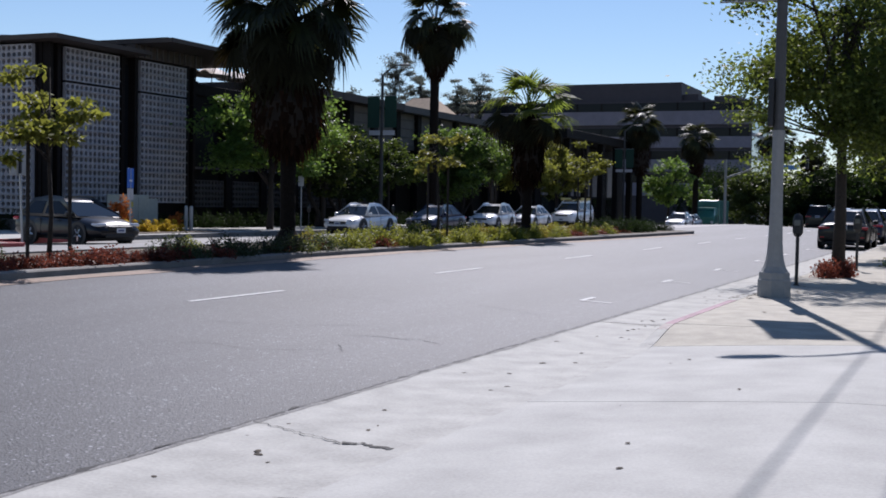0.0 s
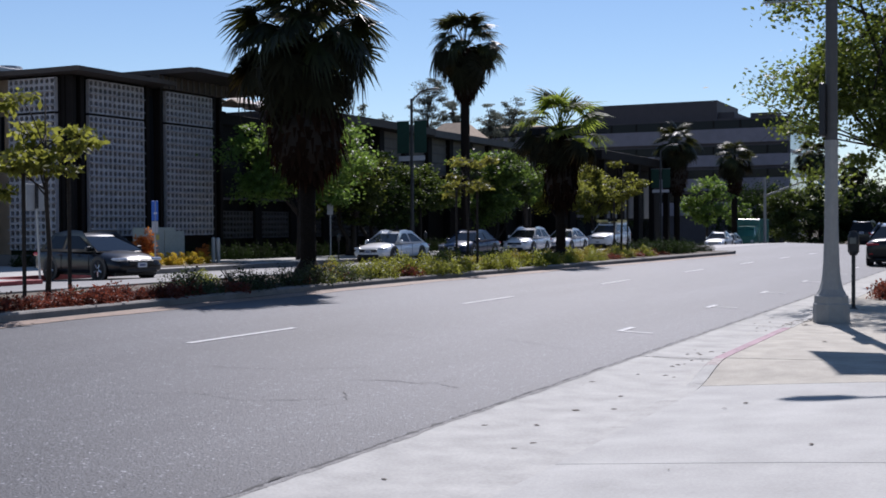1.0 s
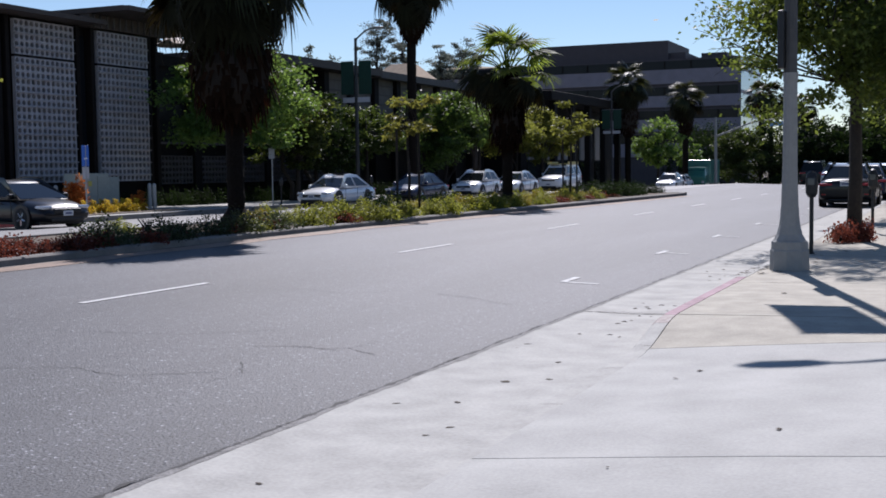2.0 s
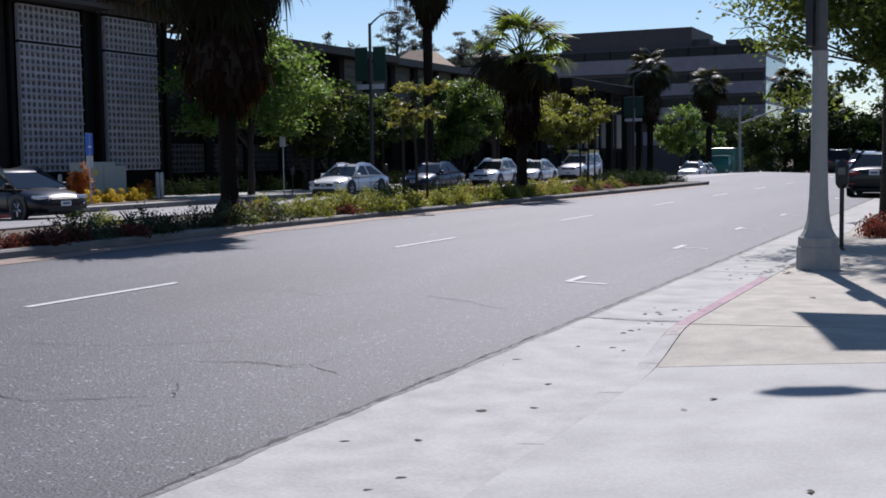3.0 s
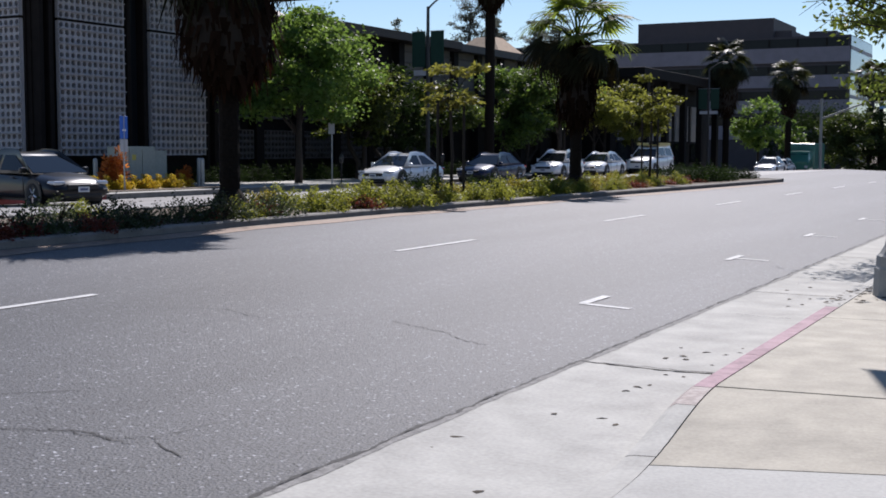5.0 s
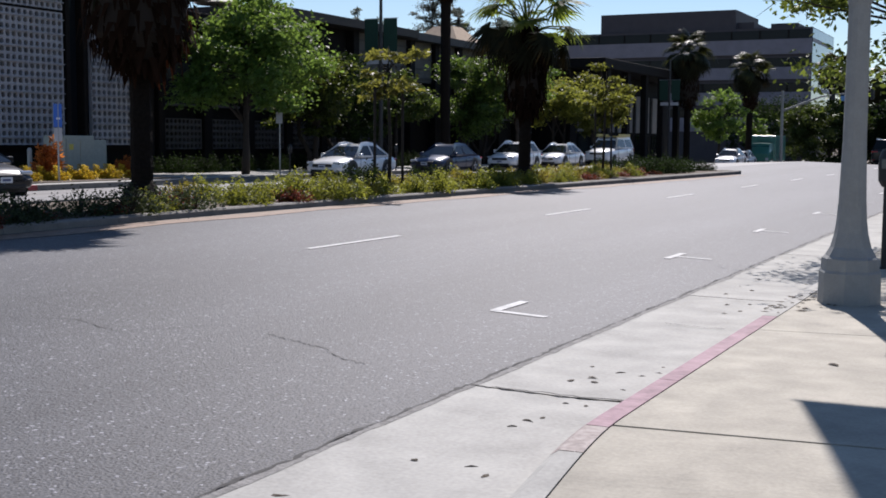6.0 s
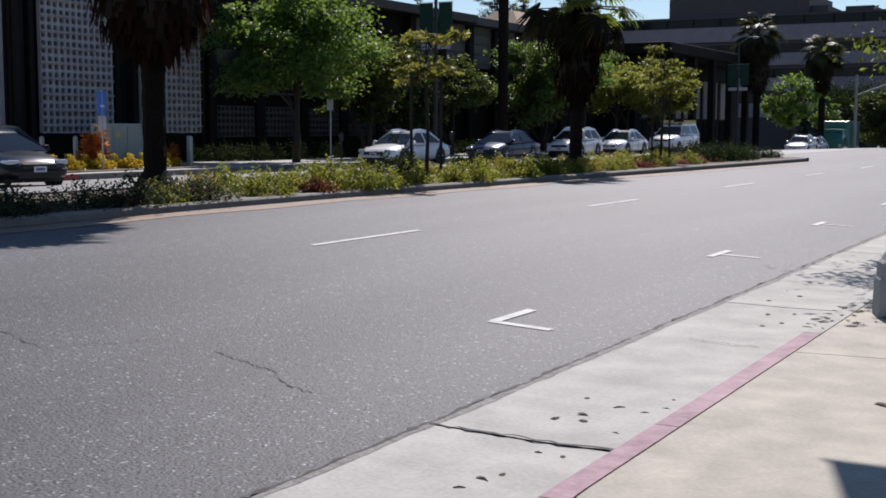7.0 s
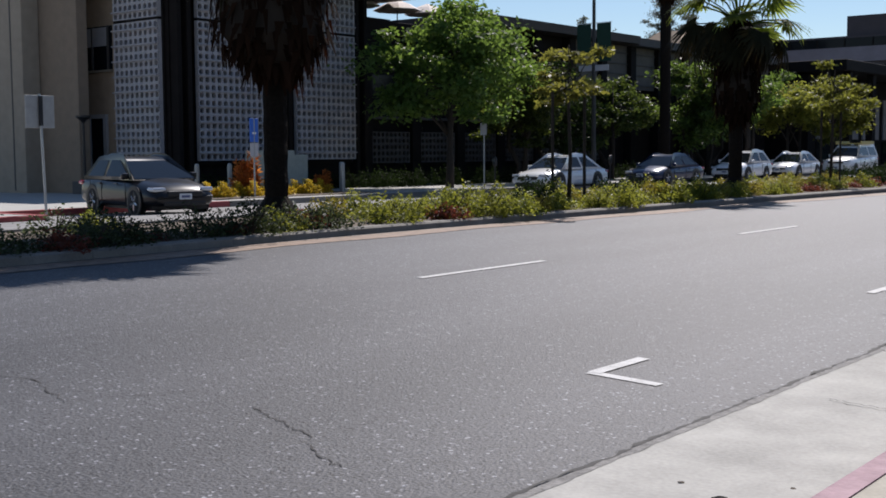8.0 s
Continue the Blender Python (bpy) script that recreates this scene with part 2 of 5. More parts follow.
def kerb_x(y):
    """Face line of the near kerb: bows outward along the driveway apron."""
    t = min(1, max(0, (13.5 - y) / 1.8))
    return KERB_X + 0.085 * t * t * (3 - 2 * t)


def pav_z(x, y):
    rise = kerb_h(y)
    base = 0.15 + 0.01 * (x - KERB_X)
    low = 0.005 + 0.075 * max(0, x - KERB_X)
    low = min(low, base)
    f = rise / 0.15
    return base * f + low * (1 - f) + dip(y)


def sheet(xs, ys, fn):
    """A grid surface with heights fn(x, y)."""
    bm = bmesh.new()
    vs = [[bm.verts.new((x, y, fn(x, y))) for x in xs] for y in ys]
    for a, b in zip(vs, vs[1:]):
        for i in range(len(xs) - 1):
            bm.faces.new((a[i], a[i + 1], b[i + 1], b[i]))
    return bm


def span(a, b, n):
    return [a + (b - a) * i / n for i in range(n + 1)]


# ---- setting: ground, road, kerbs ----
ground = part("ground", sheet(span(-900, 900, 12), [-500, -200, 0, 82, 110, 140, 170, 200, 400, 800, 1600], lambda x, y: -0.4 + dip(y) * 1.05), SOIL)
tagged(ground, "bare brown earth reaching to the horizon", "ground", kind="structure")
ys = span(-40, 20, 24) + span(20, 130, 30)[1:] + span(130, 420, 12)[1:]
road = part("road", sheet([GUT, -6, -9, -12, -14.3], ys, lambda x, y: road_z(x) + dip(y)), ASPHALT)
tagged(road, "worn grey asphalt road with fine cracks", "road", kind="structure")
far_road = part("road", sheet([-14.3, -18, -23, FAR_KERB], ys, lambda x, y: road_z(x) + dip(y)), mat("pale_worn_asphalt", (0.2, 0.195, 0.19), 0.7, 0.3, 6.0, 50.0, 0.3, fine_amt=.5, spec=.4, along=.15))
tagged(far_road, "pale sun-bleached roadway beyond the median", "road", kind="structure")
cross = part("road", sheet([-200, FAR_KERB + 0.02], span(128, 142, 2), lambda x, y: -0.17 + dip(y)), ASPHALT)
tagged(cross, "grey asphalt side street behind the crossing", "road", kind="structure")

# gutter pan in slabs with open joints
gut = thing("gutter", "pale concrete gutter strip beside the asphalt", "gutter", kind="structure")
rg = random.Random(3)
gy = [-12, -4, 2, 14.42] + [14.42 + 4.6 * k for k in range(1, 22)]
for a, b in zip(gy, gy[1:]):
    bm = bmesh.new()
    n = max(2, int((b - a) / 0.07))
    near = [(GUT + rg.uniform(-0.008, 0.008) + .02 * noise.noise(Vector((y * 1.3, 5, 0))), y) for y in span(a + 0.012, b - 0.012, n)]
    top = [bm.verts.new((x + .012 * noise.noise(Vector((y * 6, 1, 0))), y, 0.006)) for x, y in near]
    mid = [bm.verts.new((-3.75, y, -0.002)) for x, y in near]
    far = [bm.verts.new((kerb_x(y) + 0.03, y, 0.0055)) for x, y in near]
    low = [bm.verts.new((x - 0.02, y, -0.06)) for x, y in near]
    for v in bm.verts:
        v.co.z += dip(v.co.y)
    for i in range(n):
        bm.faces.new((top[i], mid[i], mid[i + 1], top[i + 1]))
        bm.faces.new((mid[i], far[i], far[i + 1], mid[i + 1]))
        bm.faces.new((low[i], top[i], top[i + 1], low[i + 1]))
    part("slab", bm, GUTTER, gut)
# broken asphalt lip along the gutter
bm = bmesh.new()
lip = None
for y in np.arange(-2, 60, 0.05):
    w = 0.003 + 0.018 * max(0, noise.noise(Vector((y * 4.3, 2, 0)))) + 0.014 * rg.random() ** 3
    x = GUT - 0.025 + 0.03 * noise.noise(Vector((y * 2.1, 7, 0))) + .014 * noise.noise(Vector((y * 9.0, 4, 0))) + rg.uniform(-.006, .006)
    here = (bm.verts.new((x - w * rg.uniform(1, 2.2), y, 0.0085)), bm.verts.new((x + w, y, 0.0085)))
    if lip:
        bm.faces.new((lip[0], lip[1], here[1], here[0]))
    lip = here
strip = bmesh.new()
prev = None
for y in np.arange(-2, 60, 0.06):
    a = GUT - 0.02
    b = GUT + 0.03 + 0.045 * noise.noise(Vector((y * 1.1, 3, 0))) + 0.016 * noise.noise(Vector((y * 6.1, 3, 0)))
    cur = (strip.verts.new((a, y, 0.0073)), strip.verts.new((max(b, a + .015), y, 0.0073)))
    if prev:
        strip.faces.new((prev[0], prev[1], cur[1], cur[0]))
    prev = cur
tagged(part("worn_edge", strip, mat("worn_edge_mortar", (0.17, 0.165, 0.158), .85, .45, .6, 40, .5)), "worn grey mortar strip along the gutter edge", "seam", kind="structure")
seam = part("joint_seam", bm, TAR)
tagged(seam, "dark ragged seam where asphalt meets gutter", "seam", kind="structure")

# pavement slabs
pave = thing("pavement", "sunlit pale concrete pavement with scored joints", "pavement", kind="structure")
px = [KERB_X + 0.16, 0.6, 5.2]
py = [-12, -6, -1, 3.9, 8.3, 11.95, 13.29] + [13.29 + 3.05 * k for k in range(1, 36)]
for iy, (a, b) in enumerate(zip(py, py[1:])):
    for ix, (u, v) in enumerate(zip(px, px[1:])):
        g = 0.006
        bm = sheet(span(u + (.0045 if ix == 0 else g), v - g, 5), span(a + (.02 if a == 13.29 else g), b - g, 24 if 8 < a < 14 else 10), pav_z)
        for w in bm.verts:
            if ix == 0 and w.co.x < u + .5:
                w.co.x += (kerb_x(w.co.y + .09 * (w.co.x - KERB_X)) - KERB_X) * min(1, (u + 1.0 - w.co.x))
            w.co.y += .09 * (w.co.x - KERB_X)
            w.co.z = pav_z(w.co.x, w.co.y) + (.0015 if w.co.x < u + .05 else 0)
        es = [e for e in bm.edges if e.is_boundary]
        r = bmesh.ops.extrude_edge_only(bm, edges=es)
        bmesh.ops.translate(bm, verts=[w for w in r["geom"] if isinstance(w, bmesh.types.BMVert)], vec=(0, 0, -0.05))
        part("slab", bm, CONCRETE_TAN if b > 12.5 else CONCRETE, pave)
bed = part("pavement_bed", sheet([KERB_X + 0.14, 5.3, 40], span(-30, 8, 8) + span(8, 16, 32)[1:] + span(16, 200, 40)[1:], lambda x, y: pav_z(x, y) - 0.03), TAR, pave)

# near kerb
kerb = thing("kerb", "concrete kerb with a stretch of faded red paint", "kerb", kind="structure")
ky = [-12, -5, 0, 5.2, 9.8, 11.2, 12.1, 12.9, 13.28, 14.42, 17.05] + [17.05 + 4.6 * k for k in range(1, 20)]
for a, b in zip(ky, ky[1:]):
    bm = bmesh.new()
    n = 14
    prof = lambda y: [(kerb_x(y) - .006, 0.004 + dip(y)), (kerb_x(y) + 0.01, max(0.007, pav_z(KERB_X + .02, y) - 0.03 * kerb_h(y) / .15)), (kerb_x(y) + 0.05, pav_z(KERB_X + .05, y) + 0.001), (kerb_x(y) + 0.155, pav_z(KERB_X + .155, y) + 0.001), (kerb_x(y) + 0.156, -0.03 + dip(y))]
    rows = [[bm.verts.new((x, y, z)) for x, z in prof(y)] for y in span(a + 0.004, b - 0.004, n)]
    for p, q in zip(rows, rows[1:]):
        for i in range(4):
            bm.faces.new((p[i], p[i + 1], q[i + 1], q[i]))
    red = 12.85 < a and b < 17.8
    worn = red and b < 13.4
    part("kerbstone", bm, KERB_WORN if worn else KERB_RED if red else GUTTER, kerb, "kerb with worn remains of red paint" if worn else "faded pink-red painted kerb" if red else "")

# median
med = thing("median", "raised planted median with a concrete kerb", "median", kind="structure")
MEND = 53.0
my = span(-20, MEND, 36)
bm = bmesh.new()
rows = []
for y in my:
    x0 = med_x(y) - 0.2
    rows.append([bm.verts.new((x, y, z)) for x, z in ((x0, .345), ((x0 + MED1) / 2, .39), (MED1 + .2, .33))])
for p, q in zip(rows, rows[1:]):
    for i in range(2):
        bm.faces.new((p[i + 1], p[i], q[i], q[i + 1]))
part("soil_bed", bm, SOIL, med, "dark mulched planting soil")
for side in (0, 1):
    for a, b in zip(my, my[1:]):
        bm = bmesh.new()
        rows = []
        for y in (a + 0.004, b - 0.004):
            x = med_x(y) if side == 0 else MED1
            s = -1 if side == 0 else 1
            rz = road_z(x) - 0.02
            rows.append([bm.verts.new(p) for p in ((x, y, rz), (x + .012 * s, y, .335), (x + .04 * s, y, .36), (x + .19 * s, y, .362), (x + .2 * s, y, .28))])
        for i in range(4):
            f = (rows[0][i], rows[0][i + 1], rows[1][i + 1], rows[1][i])
            bm.faces.new(f if side else f[::-1])
        part("kerbstone", bm, KERB, med)
bm = bmesh.new()
cx = (med_x(MEND) + MED1) / 2
hw = (med_x(MEND) - MED1) / 2
arc = [(cx + hw * math.cos(t), MEND + hw * 0.9 * math.sin(t)) for t in span(0, math.pi, 14)]
lo = [bm.verts.new((x, y, .2)) for x, y in arc]
hi = [bm.verts.new((x, y, .36)) for x, y in arc]
for i in range(14):
    bm.faces.new((lo[i], lo[i + 1], hi[i + 1], hi[i]))
bm.faces.new(hi)
part("nose", bm, KERB, med, "rounded concrete end of the median")


def paint(name, quads, material, label, lift=0.006):
    bm = bmesh.new()
    for q in quads:
        bm.faces.new([bm.verts.new((x, y, road_z(x) + dip(y) + lift)) for x, y in q])
    ob = part(name, bm, material)
    return tagged(ob, label, "road marking", kind="structure")


def bar(xa, ya, xb, yb, w):
    d = Vector((xb - xa, yb - ya)).normalized()
    n = Vector((-d.y, d.x)) * w / 2
    return [(xa - n.x, ya - n.y), (xb - n.x, yb - n.y), (xb + n.x, yb + n.y), (xa + n.x, ya + n.y)]


for k in range(-2, 16):
    y = 12.42 + 7.38 * k
    paint("lane_dash", [bar(-8.94, y, -8.94, y + 2.2, 0.085)], WHITE_LINE, "white painted lane dash on the asphalt")
for k, y in enumerate((17.03, 22.3, 27.1, 32.4, 37.6, 43.0, 48.5)):
    q = [bar(-5.34, y, -4.85, y - 0.03, 0.085), bar(-5.31, y - (0 if k == 0 else 0.32), -5.31, y + (0.62 if k == 0 else 0.4), 0.085)]
    bm = bmesh.new()
    for j, c in enumerate(q):
        bm.faces.new([bm.verts.new((x, yy, road_z(x) + 0.005 + 0.002 * j)) for x, yy in c])
    tagged(part("parking_mark", bm, WHITE_LINE), "white painted parking stall corner mark on asphalt", "road marking", kind="structure")
qs = []
for a, b in zip(span(-10, 52, 62), span(-10, 52, 62)[1:]):
    qs.append([(med_x(a) + .08, a), (med_x(a) + .5 + .06 * math.sin(a * 1.7), a), (med_x(b) + .5 + .06 * math.sin(b * 1.7), b), (med_x(b) + .08, b)])
paint("edge_line", qs, YELLOW_LINE, "worn yellow edge line along the median kerb")


def crack(points, w, material, zfn, label, name="crack"):
    bm = bmesh.new()
    rr = random.Random(len(points))
    prev = None
    pts = []
    for (xa, ya), (xb, yb) in zip(points, points[1:]):
        for t in span(0, 1, 9)[:-1]:
            pts.append((xa + (xb - xa) * t + rr.uniform(-.02, .02), ya + (yb - ya) * t + rr.uniform(-.02, .02)))
    for i, (x, y) in enumerate(pts):
        ww = w * rr.uniform(.3, 1.2)
        cur = (bm.verts.new((x, y - ww, zfn(x, y))), bm.verts.new((x, y + ww, zfn(x, y))))
        if prev:
            bm.faces.new((prev[0], cur[0], cur[1], prev[1]))
        prev = cur
    return tagged(part(name, bm, material), label, "crack", kind="structure")


rz5 = lambda x, y: road_z(x) + 0.004
crack([(-6.15, 15.04), (-5.82, 14.95), (-5.56, 14.85), (-5.31, 14.66), (-5.04, 14.56)], 0.006, TAR, rz5, "thin dark crack in the asphalt")
crack([(-5.43, 9.54), (-5.41, 9.99), (-5.7, 10.4)], 0.007, TAR, rz5, "thin dark crack in the asphalt")
crack([(-5.97, 11.02), (-5.6, 11.2), (-5.28, 11.15), (-5.17, 11.8)], 0.007, TAR, rz5, "thin dark crack in the asphalt")
crack([(-5.78, 11.15), (-5.44, 11.16), (-5.3, 11.3), (-4.87, 11.1)], 0.006, TAR, rz5, "thin dark crack in the asphalt")
crack([(-8.3, 14.2), (-7.6, 14.7), (-7.0, 14.5), (-6.6, 15.2)], 0.006, TAR, rz5, "thin dark crack in the asphalt")
crack([(-7.2, 9.2), (-6.6, 9.6), (-6.1, 9.5), (-5.5, 10.0)], 0.006, TAR, rz5, "thin dark crack in the asphalt")
crack([(-7.9, 10.9), (-6.9, 11.2), (-6.2, 11.9)], 0.006, TAR, rz5, "thin dark crack in the asphalt")
crack([(-4.27, 6.8), (-3.99, 6.68), (-3.68, 6.57), (-3.48, 6.5)], 0.007, TAR, lambda x, y: 0.009, "dark crack across the gutter slab")
crack([(-3.5, 6.47), (-3.34, 6.52), (-3.08, 6.43)], 0.024, TAR, lambda x, y: 0.0095, "broken dark crack across the gutter slab")
crack([(-3.95, 17.26), (-3.7, 17.2), (-3.45, 17.18)], 0.005, TAR, lambda x, y: 0.0085, "thin crack across the gutter slab")
crack([(-4.27, 14.42), (-3.8, 14.42), (-3.2, 14.42)], 0.014, TAR, lambda x, y: 0.0095, "dark open joint across the gutter")

# ---- far side ground ----
FZ = 0.0
farwalk = part("pavement", sheet([-200, -36, FAR_KERB], span(-40, 80, 10) + span(80, 128, 12)[1:], lambda x, y: FZ + dip(y)), CONCRETE)
tagged(farwalk, "pale concrete pavement along the far buildings", "pavement", kind="structure")
fk = thing("kerb", "far concrete kerb, dark red where parking is barred", "kerb", kind="structure")
for a, b in zip(span(-20, 128, 30), span(-20, 128, 30)[1:]):
    part("kerbstone", boxes((FAR_KERB, FAR_KERB + .16, a + .004, b - .004, -.3 + dip(b), FZ + .01 + dip((a + b) / 2)), bevel=.015), KERB_DARKRED if b < 35 else KERB, fk)

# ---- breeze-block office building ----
# shade of the recesses and street fronts is put into this near-black colour
WALL_DARK = mat("shade_dark_wall", (0.011, 0.009, 0.0085), 0.8, 0.3, 2.0, 20.0, 0.2, spec=.15)
# lit pier and shaded blade wall get their light and shade from these two colours
WALL_BEIGE = mat("shade_toned_stucco", (0.22, 0.17, 0.125), 0.85, 0.12, 2.0, 40.0, 0.3)
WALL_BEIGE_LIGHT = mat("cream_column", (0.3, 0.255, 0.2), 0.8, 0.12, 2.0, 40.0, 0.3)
SCREEN = mat("screen_block", (0.345, 0.34, 0.36), 0.85, 0.15, 1.5, 30.0, 0.3, rand=0.05)
ROOF = mat("brown_roof_edge", (0.05, 0.038, 0.032), 0.7, 0.2, 2.0, 20.0, 0.2)
ROOF_TAN = mat("tan_roof", (0.36, 0.26, 0.17), 0.8, 0.2, 2.0, 20.0, 0.2)
GLASS = plain("dark_glass", (0.012, 0.014, 0.017), 0.12, 0.0, spec=0.12)
GLASS_BLUE = plain("blue_glass", (0.12, 0.2, 0.3), 0.08, 0.6)
WALL_GREY = mat("grey_wall", (0.085, 0.079, 0.076), 0.8, 0.2, 3.0, 20.0, 0.2)
WALL_PALE = mat("pale_band", (0.42, 0.42, 0.44), 0.8, 0.12, 3.0, 20.0, 0.2)
FX = -34.6
CW, CH = 0.28, 0.275


def screen_row(n):
    """One course of hollow blocks, n cells wide, along y, with deep rounded holes."""
    bm = bmesh.new()
    hw, hh, d = 0.088, 0.09, 0.16
    for i in range(n):
        y = i * CW
        o = [(y, 0), (y + CW, 0), (y + CW, CH), (y, CH)]
        cy, cz = y + CW / 2, CH / 2
        inner = [(cy - hw, cz - hh * .55), (cy - hw * .55, cz - hh), (cy + hw * .55, cz - hh), (cy + hw, cz - hh * .55), (cy + hw, cz + hh * .55), (cy + hw * .55, cz + hh), (cy - hw * .55, cz + hh), (cy - hw, cz + hh * .55)]
        ov = [bm.verts.new((0, a, b)) for a, b in o]
        iv = [bm.verts.new((-0.015, a, b)) for a, b in inner]
        bv = [bm.verts.new((-d, a, b)) for a, b in inner]
        for k, (p, q) in enumerate(((0, 1), (2, 3), (4, 5), (6, 7))):
            bm.faces.new((ov[k], iv[q], iv[p]))
        for k, (p, q) in enumerate(((1, 2), (3, 4), (5, 6), (7, 0))):
            bm.faces.new((ov[k], ov[(k + 1) % 4], iv[q], iv[p]))
        for k in range(8):
            bm.faces.new((iv[k], iv[(k + 1) % 8], bv[(k + 1) % 8], bv[k]))
    w = n * CW
    box(bm, -d, -0.02, -0.012, 0.0, 0, CH)
    box(bm, -d, -0.02, w, w + 0.012, 0, CH)
    bmesh.ops.recalc_face_normals(bm, faces=bm.faces)
    return bm


office = thing("office_building", "low office block with pale hollow-block screens and dark recesses", "building")
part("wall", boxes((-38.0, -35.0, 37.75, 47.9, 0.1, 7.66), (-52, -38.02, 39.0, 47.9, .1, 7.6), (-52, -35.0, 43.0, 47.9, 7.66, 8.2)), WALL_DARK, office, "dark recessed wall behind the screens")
for y0, n, side in ((-37.8, 9, True), (38.72, 12, False), (43.56, 12, False)):
    scr = new("screen")
    scr.parent = office
    tagged(scr, "pale grey screen of hollow blocks")
    me = finish("screen_course", screen_row(n), SCREEN)
    low, rows_n = (0.6, 25) if side else (1.15, 23)
    cell = finish("screen_block", screen_row(1), SCREEN)
    joined = bmesh.new()
    w = n * CW
    for r in range(rows_n):
        z = low + r * CH + (0.1 if r > rows_n - 6 else 0)
        if side:
            before = len(joined.verts)
            joined.from_mesh(me)
            joined.verts.ensure_lookup_table()
            bmesh.ops.transform(joined, verts=joined.verts[before:], matrix=pose(y0, 37.5, z, 0, 0, -90))
        else:
            for c in range(n):
                piece("block", cell, scr, pose(FX, y0 + c * CW, z))
        if r % 2 == rows_n % 2 and r != rows_n - 5:
            a = (y0, y0 + w, 37.38, 37.52, z - .022, z + .02) if side else (FX - .02, FX + .085, y0, y0 + w, z - .02, z + .018)
            part("course_ledge", boxes(a), SCREEN, scr)
    top = low + rows_n * CH + .1
    zl = low + (rows_n - 5) * CH
    if side:
        tagged(part("screen_blockwork", joined, SCREEN, scr), kind="stuff")
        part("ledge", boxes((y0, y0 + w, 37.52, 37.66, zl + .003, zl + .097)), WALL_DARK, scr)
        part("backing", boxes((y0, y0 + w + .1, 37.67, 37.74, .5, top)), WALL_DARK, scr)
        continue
    # shadow in the storey gap and block holes is put in as near-black boxes
    part("ledge", boxes((FX - .16, FX - .05, y0, y0 + w, zl + .003, zl + .097)), WALL_DARK, scr, "dark strip standing in for the storey gap's shadow")
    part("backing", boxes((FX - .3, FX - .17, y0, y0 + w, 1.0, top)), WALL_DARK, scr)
for y in (37.8, 38.25, 42.25, 43.15, 47.0, 47.5):
    part("pier", boxes((-35.0, -34.6, y, y + .2, .1, 7.66), bevel=.02), WALL_DARK, office)
for y in (42.5, 38.05):
    part("window_strip", boxes((-34.99, -34.93, y, y + .6, 1.2, 7.3)), GLASS, office, "dark glass strip")
part("roof", boxes((-53, -33.5, 37.0, 42.9, 7.68, 7.86), (-52.5, -33.9, 37.3, 42.7, 7.86, 7.93)), ROOF, office, "thin brown overhanging flat roof")
part("roof", boxes((-53, -32.4, 42.95, 52.3, 8.24, 8.43), (-52, -32.9, 43.2, 52.0, 8.43, 8.5)), ROOF, office, "thin brown overhanging flat roof")
part("frieze", boxes((-35.0, -34.5, 43.0, 48.0, 7.67, 8.23)), mat("brown_boards", (.07, .055, .045), .8, .3, 1.0, 20, .2), office, "brown boarded frieze below the eaves")
for k in range(12):
    part("fin", boxes((-34.5, -34.42, 43.2 + .42 * k, 43.26 + .42 * k, 7.68, 8.22)), WALL_GREY, office)
unit = thing("rooftop_unit", "grey metal ventilation unit on the flat roof", "roof unit")
part("casing", boxes((-42, -40, 38.6, 43, 7.9, 8.5), bevel=.05), GALV, unit)
for k in range(3):
    part("fan_cowl", lathe([(.5, 8.5), (.55, 8.6), (.5, 8.72), (.05, 8.74)], 14, -41, 39.3 + 1.4 * k), GALV, unit)
part("pipe", pipe([(-40.5, 37.6, 7.85), (-40.5, 37.6, 8.75), (-40.5, 38.0, 8.85)], .09), GALV, unit)

wing = thing("office_wing", "beige stucco wing with a tall recess and windows", "building")
part("wall", boxes((-60, -38.02, 38.0, 38.98, .1, 7.68)), mat("ochre_stucco", (0.42, 0.32, 0.23), 0.85, 0.14, 2.0, 40.0, 0.3), wing, "beige stucco wall")
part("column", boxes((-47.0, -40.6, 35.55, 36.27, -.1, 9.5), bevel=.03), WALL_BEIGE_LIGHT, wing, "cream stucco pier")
part("groove", boxes((-41.35, -41.28, 35.535, 35.57, .1, 9.4)), WALL_GREY, wing)
part("column", boxes((-42.0, -38.3, 36.29, 36.75, -.1, 9.5), bevel=.03), WALL_BEIGE, wing, "stucco blade wall in a shade-darkened taupe")
part("roof", boxes((-60.5, -38.3, 36.8, 50, 7.7, 8.0)), ROOF, wing)
w = part("window", boxes((-41.6, -38.55, 37.94, 38.0, 4.55, 6.15)), GLASS, wing)
part("sill", boxes((-41.65, -38.5, 37.86, 37.98, 4.45, 4.54)), WALL_BEIGE_LIGHT, w)
for x in (-41.6, -40.65, -39.7, -38.75):
    part("mullion", boxes((x, x + .07, 37.88, 37.94, 4.55, 6.15)), WALL_GREY, w)
part("blind", boxes((-41.5, -38.7, 37.9, 37.937, 5.42, 6.1)), WALL_PALE, w, "pale lowered blind")
dr = part("door", boxes((-39.9, -39.1, 37.93, 38.0, .35, 2.75)), GLASS, wing, "dark glazed door")
part("door_frame", boxes((-40.08, -39.9, 37.88, 37.99, .3, 2.9), (-39.1, -38.92, 37.88, 37.99, .3, 2.9), (-39.9, -39.1, 37.88, 37.99, 2.75, 2.9)), WALL_PALE, dr, "pale door frame")

